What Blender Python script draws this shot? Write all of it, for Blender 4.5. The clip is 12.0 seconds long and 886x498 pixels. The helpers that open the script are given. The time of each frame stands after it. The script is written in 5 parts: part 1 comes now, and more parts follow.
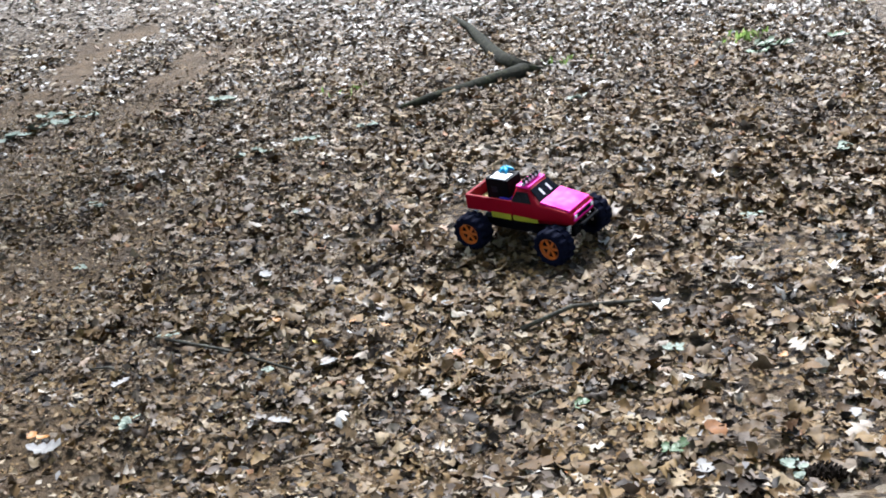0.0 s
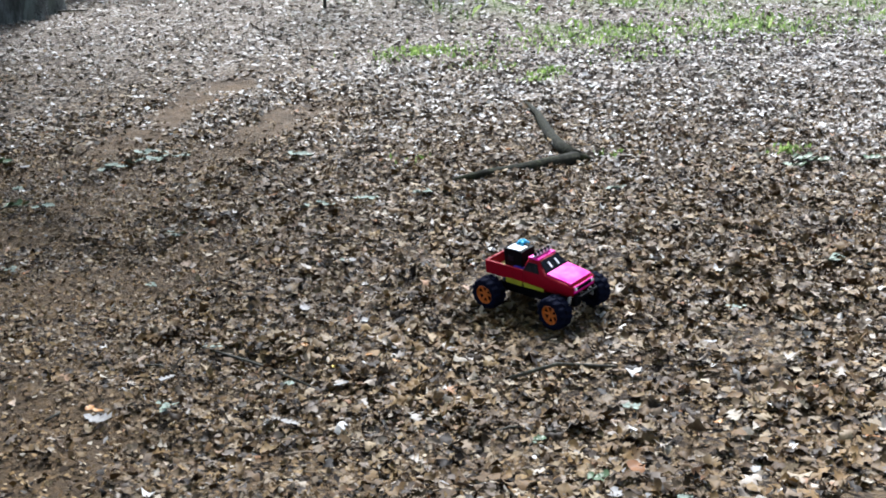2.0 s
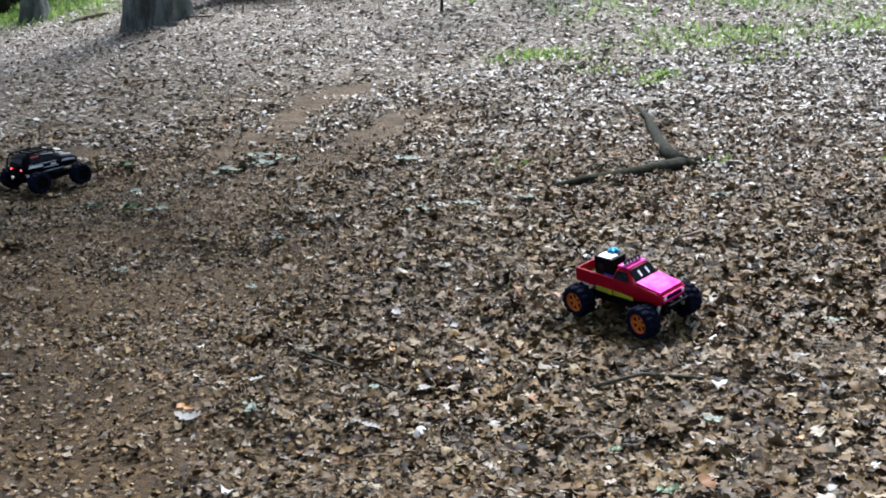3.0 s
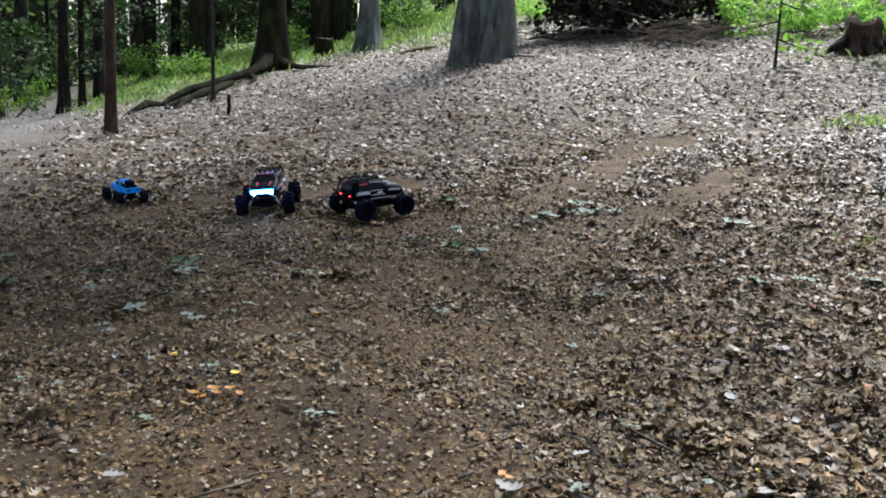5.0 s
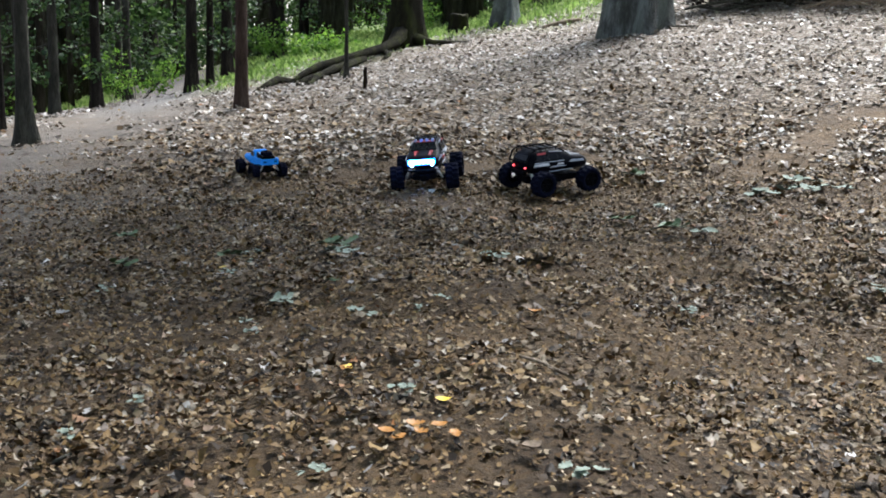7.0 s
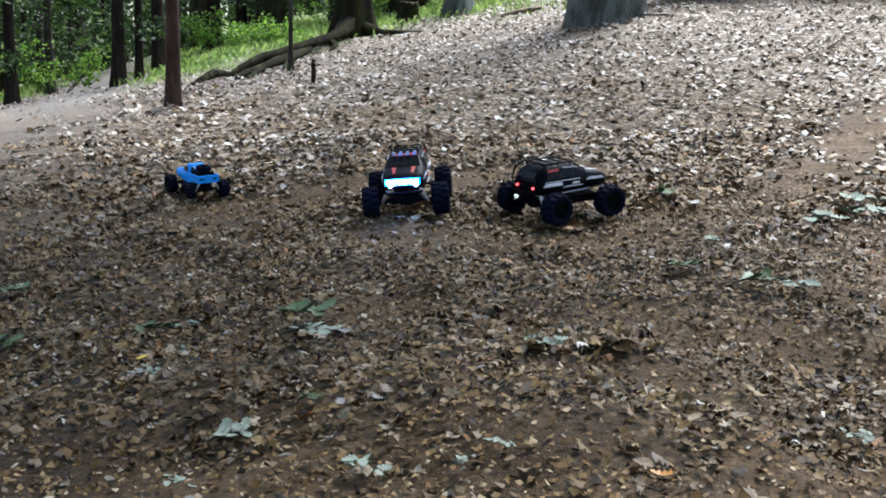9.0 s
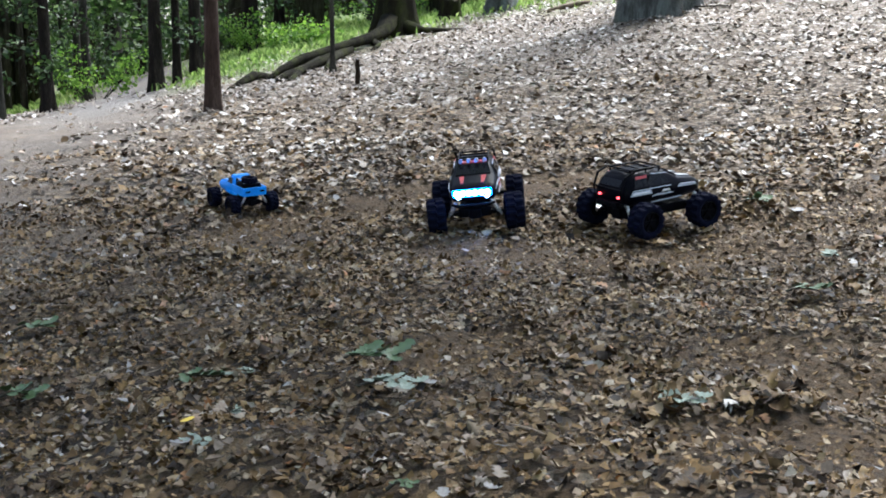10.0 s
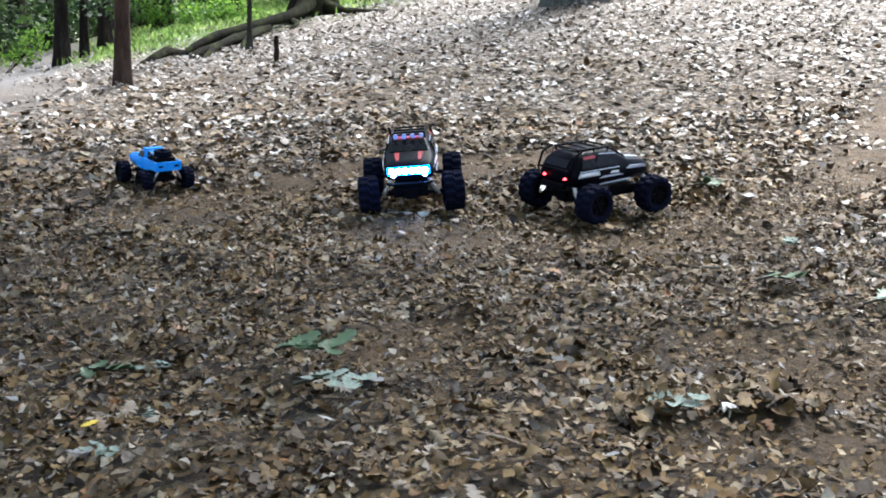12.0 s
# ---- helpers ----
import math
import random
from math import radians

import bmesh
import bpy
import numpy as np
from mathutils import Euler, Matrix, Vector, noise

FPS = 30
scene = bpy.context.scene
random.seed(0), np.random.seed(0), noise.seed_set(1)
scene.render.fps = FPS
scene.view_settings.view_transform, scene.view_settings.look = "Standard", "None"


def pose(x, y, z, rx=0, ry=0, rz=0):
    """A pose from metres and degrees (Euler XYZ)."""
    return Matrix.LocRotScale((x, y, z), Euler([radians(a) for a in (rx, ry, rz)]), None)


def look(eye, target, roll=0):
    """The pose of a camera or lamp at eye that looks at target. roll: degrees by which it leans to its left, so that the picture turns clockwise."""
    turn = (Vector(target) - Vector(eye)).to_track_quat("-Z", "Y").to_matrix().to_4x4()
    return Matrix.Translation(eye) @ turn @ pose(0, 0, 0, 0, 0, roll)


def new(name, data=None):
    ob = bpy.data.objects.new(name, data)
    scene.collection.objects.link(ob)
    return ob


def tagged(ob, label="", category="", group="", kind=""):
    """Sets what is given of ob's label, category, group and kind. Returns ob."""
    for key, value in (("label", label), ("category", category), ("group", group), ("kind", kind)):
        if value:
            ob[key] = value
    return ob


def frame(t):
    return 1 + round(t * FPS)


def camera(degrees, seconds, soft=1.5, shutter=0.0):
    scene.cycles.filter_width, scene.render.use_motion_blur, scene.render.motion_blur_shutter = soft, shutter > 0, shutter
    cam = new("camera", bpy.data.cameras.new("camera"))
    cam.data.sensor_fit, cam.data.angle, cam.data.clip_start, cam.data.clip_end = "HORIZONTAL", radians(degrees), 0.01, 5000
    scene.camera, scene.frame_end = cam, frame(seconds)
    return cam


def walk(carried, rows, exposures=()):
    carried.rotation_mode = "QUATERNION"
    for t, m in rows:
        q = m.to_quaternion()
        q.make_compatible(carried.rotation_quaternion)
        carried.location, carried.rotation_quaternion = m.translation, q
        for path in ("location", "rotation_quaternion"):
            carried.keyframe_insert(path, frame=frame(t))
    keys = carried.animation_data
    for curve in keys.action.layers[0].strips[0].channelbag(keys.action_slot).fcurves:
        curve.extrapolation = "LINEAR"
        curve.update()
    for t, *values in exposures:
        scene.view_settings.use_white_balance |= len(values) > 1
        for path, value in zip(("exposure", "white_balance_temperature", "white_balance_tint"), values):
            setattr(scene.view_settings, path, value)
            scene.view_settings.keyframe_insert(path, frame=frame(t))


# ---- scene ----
# ---- the camera and its way ----
cam = camera(42.7, 12.0, soft=1.8)
PATH = [
    (0, look((0.192, 0.388, 1.387), (1.085, 2.076, 0.791), -5.8)),
    (0.5, look((0.207, 0.196, 1.4), (0.995, 1.944, 0.832), -4.4)),
    (1, look((0.11, -0.04, 1.462), (0.823, 1.756, 0.945), -2.5)),
    (1.5, look((0.044, -0.31, 1.469), (0.806, 1.461, 0.938), -1.6)),
    (2, look((0.103, -0.444, 1.515), (0.893, 1.333, 1.049), -0.1)),
    (2.5, look((0.222, -0.537, 1.54), (0.899, 1.285, 1.068), -0.9)),
    (2.7, look((0.252, -0.555, 1.543), (0.891, 1.28, 1.069), -1.1)),
    (4.3, look((0.175, -0.462, 1.664), (0.468, 1.475, 1.264), 2.6)),
    (4.5, look((0.146, -0.364, 1.64), (0.38, 1.581, 1.24), 2.7)),
    (5, look((0.067, -0.145, 1.582), (0.163, 1.812, 1.183), 2.5)),
    (5.5, look((-0.009, 0.06, 1.501), (-0.026, 2.007, 1.043), 1.8)),
    (6, look((-0.195, 0.496, 1.402), (-0.297, 2.44, 0.946), -0.3)),
    (6.5, look((-0.367, 0.906, 1.326), (-0.569, 2.84, 0.857), 2.5)),
    (7, look((-0.427, 1.469, 1.166), (-0.535, 3.421, 0.743), 1.8)),
    (7.2, look((-0.457, 1.65, 1.125), (-0.513, 3.603, 0.698), 2.1)),
    (8.8, look((-0.746, 3.128, 1.106), (-0.784, 5.081, 0.678), 1.5)),
    (9, look((-0.826, 3.27, 1.079), (-0.825, 5.222, 0.644), 2.0)),
    (9.5, look((-0.995, 3.626, 1.052), (-1.033, 5.579, 0.626), 0.6)),
    (10, look((-1.03, 3.99, 1.019), (-1.095, 5.94, 0.581), 0.8)),
    (10.5, look((-1.049, 4.163, 1.03), (-1.114, 6.114, 0.594), 0.7)),
    (11, look((-1.086, 4.216, 0.916), (-1.083, 6.157, 0.433), 0.8)),
    (11.5, look((-1.13, 4.277, 0.853), (-1.044, 6.205, 0.329), 1.4)),
    (12, look((-1.145, 4.435, 0.886), (-1.055, 6.38, 0.433), 2.6)),
]
walk(cam, PATH, exposures=[(0.0, 1.5, 5700, 11), (2.5, 1.26, 5650, 10), (4.5, 1.15, 5750, 10), (6.2, 1.5, 5950, 10), (7.2, 1.5, 5950, 10), (9.0, 1.64, 5850, 10), (12.0, 2.08, 5800, 10)])

# ---- daylight under an overcast sky, brightest beyond the open right-hand edge of the wood ----
world = bpy.data.worlds.new("sky")
scene.world = world
world.use_nodes = True
wn = world.node_tree.nodes
sky = wn.new("ShaderNodeTexSky")
sky.sky_type = "NISHITA"
sky.sun_disc = False
sky.sun_elevation, sky.sun_rotation = radians(55), radians(28)
sky.air_density, sky.dust_density, sky.ozone_density = 1.0, 1.0, 1.0
wn["Background"].inputs["Strength"].default_value = 0.12
cloud = wn.new("ShaderNodeHueSaturation")
cloud.inputs["Saturation"].default_value = 0.55
world.node_tree.links.new(sky.outputs["Color"], cloud.inputs["Color"])
world.node_tree.links.new(cloud.outputs["Color"], wn["Background"].inputs["Color"])
sun = new("sun", bpy.data.lights.new("sun", "SUN"))
sun.data.energy, sun.data.angle, sun.data.color = 4.9, radians(28), (1.0, 0.955, 0.88)
sun.matrix_world = look((8, 15, 24), (0, 0, 0))

# ---- helpers of this scene ----
rng = np.random.default_rng(7)


def soft_ramp(v, k=2.0):
    return np.log1p(np.exp(np.clip(np.asarray(v, float) / k, -40, 40))) * k


# gentle swells and dips: centre, width, height
SWELLS = [(5.2, 8.5, 2.0, 0.077), (3.0, 3.6, 1.5, -0.145), (2.6, 6.5, 1.6, 0.004), (1.2, 3.8, 1.2, -0.104), (1.1, 5.8, 1.2, -0.1), (0.2, 4.6, 1.1, 0.121), (-0.5, 6.3, 1.0, 0.279), (-1.3, 4.6, 1.2, 0.024), (-1.7, 6.6, 1.0, -0.001), (0.4, 8.0, 1.1, 0.133), (-0.7, 7.6, 1.0, -0.007), (-2.0, 8.2, 1.3, 0.074), (0.7, 10.3, 1.5, -0.006), (1.3, 14.6, 2.0, -0.129), (-1.0, 10.6, 1.8, 0.011), (-3.6, 7.5, 1.8, -0.126), (-1.5, 7.4, 0.8, 0.053), (0.0, 7.2, 0.8, -0.037), (-0.5, 4.5, 0.9, 0.097), (0.6, 5.0, 0.9, -0.005)]


def rise(x, y):
    """Height of the forest floor without its small bumps."""
    x = 26 * np.tanh(np.asarray(x, float) / 26)
    y = np.asarray(y, float)
    y = y - soft_ramp(y - 40, 4)
    y = -8 + soft_ramp(y + 8, 2)
    r = soft_ramp(y - 9)
    z = -0.0751 + 0.0128 * x + -0.0334 * y + 0.0855 * r + 0.01159 * x * r + 0.0116 * soft_ramp(y - 20)
    z = z + 0.3 * np.exp(-(((x + 4.6) / 2.4) ** 2)) * np.clip((y - 21.5) / 4, 0, 1) ** 2
    z = z + 0.0058 * np.clip(y - 25, 0, 25) ** 2 * np.clip((-x - 4) / 3, 0, 1)
    for cx, cy, w, h in SWELLS:
        z = z + h * np.exp(-((x - cx) ** 2 + (y - cy) ** 2) / w**2)
    return z


def waves(x, y, scale, seed):
    """A cheap smooth pattern from -1 to 1."""
    r = np.random.default_rng(seed)
    out = 0
    for n in range(6):
        a, p = r.uniform(0, 6.283), r.uniform(0, 6.283)
        k = 6.283 / scale * r.uniform(0.6, 1.7)
        out = out + np.sin(k * (x * np.cos(a) + y * np.sin(a)) + p)
    return out / 3.2


def near_line(x, y, pts, width):
    """1 on the line through pts, falling to 0 at its edge."""
    best = np.full(np.shape(x), 9e9)
    for (ax, ay), (bx, by) in zip(pts, pts[1:]):
        dx, dy = bx - ax, by - ay
        u = np.clip(((x - ax) * dx + (y - ay) * dy) / (dx * dx + dy * dy), 0, 1)
        best = np.minimum(best, np.hypot(x - ax - u * dx, y - ay - u * dy))
    return np.clip(1.3 * (1 - best / width), 0, 1)


TRACKS = [
    ([(0.2, 9.3), (0.97, 10.5), (1.9, 11.6), (3.1, 13.7), (3.6, 14.2)], 0.5),
    ([(1.4, 9.2), (2.5, 10.4), (3.5, 11.6), (4.2, 12.3)], 0.45),
    ([(-0.95, 5.6), (-0.05, 5.62), (0.7, 6.1), (1.33, 6.46), (1.66, 6.82)], 0.36),
    ([(-2.3, 10.2), (-1.6, 11.0), (-0.93, 11.53), (0.2, 11.9)], 0.5),
    ([(-1.1, 9.6), (-0.47, 9.22), (0.3, 9.3)], 0.42),
    ([(-1.9, 3.5), (-0.73, 4.05), (0.1, 4.31), (0.3, 3.9)], 0.6),
    ([(-2.2, 6.2), (-1.3, 5.9), (-0.77, 5.87)], 0.4),
    ([(-1.12, 7.65), (-0.95, 7.85)], 0.26),
    ([(-0.09, 7.69), (0.16, 7.53), (0.6, 7.3)], 0.3),
    ([(-0.3, 6.6), (0.2, 6.7)], 0.28),
    ([(1.5, 11.0), (1.9, 11.3)], 0.36),
    ([(1.0, 8.0), (1.5, 8.6), (1.55, 9.4)], 0.36),
    ([(-0.9, 9.6), (-0.6, 9.38), (-0.2, 9.6)], 0.3),
    ([(0.2, 3.2), (0.2, 4.0)], 0.36),
]
PATHWAY = [(-4.4, 9.5), (-5.4, 12.5), (-5.9, 15.0), (-6.0, 16.2), (-6.3, 18.7), (-7.7, 24.0), (-10.0, 32.4), (-11.1, 37.0), (-12.4, 42.0), (-16, 54.0)]


def bare(x, y):
    """How bare of leaves the floor is: wheel tracks, the footpath, and chance."""
    out = 0 * x
    wx, wy = x + 0.12 * waves(x, y, 0.9, 5), y + 0.1 * waves(x, y, 0.6, 6)
    mottle = np.clip(0.9 + 0.35 * waves(x, y, 0.8, 7), 0.3, 1)
    for pts, w in TRACKS:
        out = np.maximum(out, np.clip(1.8 * near_line(wx, wy, pts, w), 0, 1) * mottle)
    out = np.maximum(out, near_line(x + 0.3 * waves(x, y, 2.5, 9), y, PATHWAY, 2.0))
    return np.clip(out + 0.25 * waves(x, y, 1.6, 3) * (out > 0.05), 0, 1)


# leaves pushed up into small heaps by the wheels: centre, width, height
HEAPS = [(-0.64, 7.5, 0.13, 0.035), (-0.54, 6.9, 0.08, 0.025), (-0.21, 9.08, 0.16, 0.03), (-0.24, 7.0, 0.11, 0.03), (-1.04, 10.4, 0.2, 0.03), (0.0, 10.9, 0.35, 0.04), (0.6, 10.6, 0.2, 0.03), (1.5, 4.6, 0.18, 0.03), (2.0, 3.8, 0.2, 0.04), (1.75, 4.2, 0.15, 0.03), (4.9, 5.0, 0.25, 0.05), (3.4, 3.0, 0.25, 0.03), (6.4, 9.0, 0.25, 0.03), (2.2, 9.3, 0.25, 0.03), (1.0, 5.1, 0.15, 0.02)]


def height(x, y):
    x, y = np.asarray(x, float), np.asarray(y, float)
    bumps = 0.026 * waves(x, y, 1.9, 1) + 0.022 * waves(x, y, 0.7, 2) + 0.011 * waves(x, y, 0.28, 4)
    for cx, cy, w, h in HEAPS:
        bumps = bumps + h * np.exp(-((x - cx) ** 2 + (y - cy) ** 2) / w**2)
    return rise(x, y) + bumps - 0.02 * bare(x, y)


def hz(x, y):
    return float(height(np.array([x]), np.array([y]))[0])


def part(name, bm, material, parent, label=""):
    """Links a bmesh as one mesh under a thing or a part."""
    me = bpy.data.meshes.new(name)
    bm.to_mesh(me)
    bm.free()
    ob = new(name, me)
    if material:
        me.materials.append(material)
    ob.parent = parent
    return tagged(ob, label) if label else ob


def thing(name, m, label, category, group="", kind=""):
    ob = new(name)
    ob.empty_display_size = 0.05
    ob.matrix_world = m
    return tagged(ob, label, category, group, kind)


def solid(name, bm, material, m, label, category, group="", kind=""):
    me = bpy.data.meshes.new(name)
    bm.to_mesh(me)
    bm.free()
    me.materials.append(material)
    ob = new(name, me)
    ob.matrix_world = m
    return tagged(ob, label, category, group, kind)


def box(bm, c, s, bevel=0.0, turn=None):
    m = Matrix.Translation(c) @ (turn if turn else Matrix()) @ Matrix.Diagonal((*s, 1))
    got = bmesh.ops.create_cube(bm, size=1, matrix=m)
    if bevel:
        edges = {e for v in got["verts"] for e in v.link_edges}
        bmesh.ops.bevel(bm, geom=list(edges), offset=bevel, segments=2, affect="EDGES", profile=0.7)


def rod(bm, a, b, r, r2=None, seg=8):
    a, b = Vector(a), Vector(b)
    m = Matrix.Translation((a + b) / 2) @ (b - a).to_track_quat("Z", "Y").to_matrix().to_4x4()
    bmesh.ops.create_cone(bm, cap_ends=True, segments=seg, radius1=r, radius2=r if r2 is None else r2, depth=(b - a).length, matrix=m)


def loft(bm, rings, cap=True):
    rows = [[bm.verts.new(p) for p in ring] for ring in rings]
    n = len(rows[0])
    for a, b in zip(rows, rows[1:]):
        for k in range(n):
            bm.faces.new((a[k], a[(k + 1) % n], b[(k + 1) % n], b[k]))
    if cap:
        bm.faces.new(rows[0][::-1])
        bm.faces.new(rows[-1])
    bmesh.ops.recalc_face_normals(bm, faces=bm.faces)
    return rows


def tube(bm, pts, radii, seg=8, wob=0.0, seed=0):
    """A bent, uneven, tapered limb."""
    r = random.Random(seed)
    pts = [Vector(p) for p in pts]
    rings = []
    for i, p in enumerate(pts):
        d = (pts[min(i + 1, len(pts) - 1)] - pts[max(i - 1, 0)]).normalized()
        q = d.to_track_quat("Z", "Y")
        ring = []
        for k in range(seg):
            a = 6.2832 * k / seg
            rr = radii[i] * (1 + r.uniform(-wob, wob))
            ring.append(p + q @ Vector((rr * math.cos(a), rr * math.sin(a), 0)))
        rings.append(ring)
    loft(bm, rings)


def smooth(bm):
    for fc in bm.faces:
        fc.smooth = True
    return bm


# ---- materials ----
def nodes(name, rough=0.7, metal=0.0, spec=0.5):
    m = bpy.data.materials.new(name)
    m.use_nodes = True
    t = m.node_tree
    b = t.nodes["Principled BSDF"]
    b.inputs["Roughness"].default_value = rough
    b.inputs["Metallic"].default_value = metal
    b.inputs["Specular IOR Level"].default_value = spec
    return m, t, b


def node(t, kind, **inputs):
    n = t.nodes.new(kind)
    for k, v in inputs.items():
        n.inputs[k.replace("_", " ")].default_value = v
    return n


def ramp(t, fac, stops):
    n = t.nodes.new("ShaderNodeValToRGB")
    e = n.color_ramp.elements
    e[0].position, e[0].color = stops[0][0], (*stops[0][1], 1)
    e[1].position, e[1].color = stops[-1][0], (*stops[-1][1], 1)
    for p, c in stops[1:-1]:
        e.new(p).color = (*c, 1)
    t.links.new(fac, n.inputs["Fac"])
    return n.outputs["Color"]


def mix(t, fac, a, b, mode="MIX"):
    n = t.nodes.new("ShaderNodeMix")
    n.data_type, n.blend_type = "RGBA", mode
    for sock, v in (("Factor", fac), ("A", a), ("B", b)):
        s = [i for i in n.inputs if i.name == sock and (i.type == "RGBA" or sock == "Factor") and i.enabled][0]
        if hasattr(v, "is_output"):
            t.links.new(v, s)
        else:
            s.default_value = v if sock == "Factor" else (*v, 1)
    return [o for o in n.outputs if o.type == "RGBA"][0]


def bump(t, b, height_out, strength, dist):
    n = node(t, "ShaderNodeBump", Strength=strength, Distance=dist)
    t.links.new(height_out, n.inputs["Height"])
    t.links.new(n.outputs["Normal"], b.inputs["Normal"])


def grain(name, stops, scale=8.0, fine=60.0, rough=0.8, bumps=0.4, dist=0.01, stretch=(1, 1, 1), spec=0.4, metal=0.0):
    """Two scales of noise over a colour ramp, with relief."""
    m, t, b = nodes(name, rough, metal, spec)
    co = t.nodes.new("ShaderNodeTexCoord")
    mp = node(t, "ShaderNodeMapping", Scale=stretch)
    t.links.new(co.outputs["Object"], mp.inputs["Vector"])
    big = node(t, "ShaderNodeTexNoise", Scale=scale, Detail=5.0, Roughness=0.6)
    small = node(t, "ShaderNodeTexNoise", Scale=fine, Detail=4.0, Roughness=0.7)
    for n in (big, small):
        t.links.new(mp.outputs["Vector"], n.inputs["Vector"])
    col = ramp(t, big.outputs["Fac"], stops)
    fine_col = ramp(t, small.outputs["Fac"], [(0.3, (0.55, 0.55, 0.55)), (0.7, (1.25, 1.25, 1.25))])
    t.links.new(mix(t, 0.8, col, fine_col, "MULTIPLY"), b.inputs["Base Color"])
    if bumps:
        both = node(t, "ShaderNodeMath")
        both.operation = "ADD"
        t.links.new(big.outputs["Fac"], both.inputs[0])
        t.links.new(small.outputs["Fac"], both.inputs[1])
        bump(t, b, both.outputs[0], bumps, dist)
    return m


def paint(name, col, rough=0.35, dirt=(0.10, 0.07, 0.045), amount=0.5, metal=0.0, spec=0.5):
    """Lacquer, rubber or plastic with dust on it."""
    m, t, b = nodes(name, rough, metal, spec)
    co = t.nodes.new("ShaderNodeTexCoord")
    n1 = node(t, "ShaderNodeTexNoise", Scale=14.0, Detail=6.0, Roughness=0.65)
    t.links.new(co.outputs["Object"], n1.inputs["Vector"])
    f = ramp(t, n1.outputs["Fac"], [(0.48, (0, 0, 0)), (0.75, (amount,) * 3)])
    t.links.new(mix(t, f, col, dirt), b.inputs["Base Color"])
    r = ramp(t, n1.outputs["Fac"], [(0.4, (rough,) * 3), (0.75, (min(rough + 0.35, 1),) * 3)])
    t.links.new(r, b.inputs["Roughness"])
    return m


def leafy(name, stops, rough=0.45, spec=0.5, through_light=0.0, drift=0.0):
    """Leaves that differ one by one."""
    m, t, b = nodes(name, rough, 0.0, spec)
    g = t.nodes.new("ShaderNodeNewGeometry")
    col = ramp(t, g.outputs["Random Per Island"], stops)
    co = t.nodes.new("ShaderNodeTexCoord")
    n1 = node(t, "ShaderNodeTexNoise", Scale=70.0, Detail=3.0, Roughness=0.7)
    t.links.new(co.outputs["Object"], n1.inputs["Vector"])
    v = ramp(t, n1.outputs["Fac"], [(0.3, (0.6, 0.58, 0.55)), (0.7, (1.2, 1.2, 1.2))])
    c = mix(t, 0.85, col, v, "MULTIPLY")
    if drift:
        n2 = node(t, "ShaderNodeTexNoise", Scale=1.9, Detail=6.0, Roughness=0.7)
        t.links.new(co.outputs["Object"], n2.inputs["Vector"])
        c = mix(t, drift, c, ramp(t, n2.outputs["Fac"], [(0.36, (0.42, 0.38, 0.34)), (0.5, (0.95, 0.95, 0.95)), (0.66, (1.3, 1.3, 1.28))]), "MULTIPLY")
    t.links.new(c, b.inputs["Base Color"])
    rr = node(t, "ShaderNodeMath")
    rr.operation = "MULTIPLY_ADD"
    t.links.new(n1.outputs["Fac"], rr.inputs[0])
    rr.inputs[1].default_value, rr.inputs[2].default_value = 0.5, rough - 0.25
    t.links.new(rr.outputs[0], b.inputs["Roughness"])
    if through_light:
        tr = t.nodes.new("ShaderNodeBsdfTranslucent")
        t.links.new(c, tr.inputs["Color"])
        mx = node(t, "ShaderNodeMixShader", Fac=through_light)
        t.links.new(b.outputs[0], mx.inputs[1])
        t.links.new(tr.outputs[0], mx.inputs[2])
        t.links.new(mx.outputs[0], t.nodes["Material Output"].inputs["Surface"])
    return m


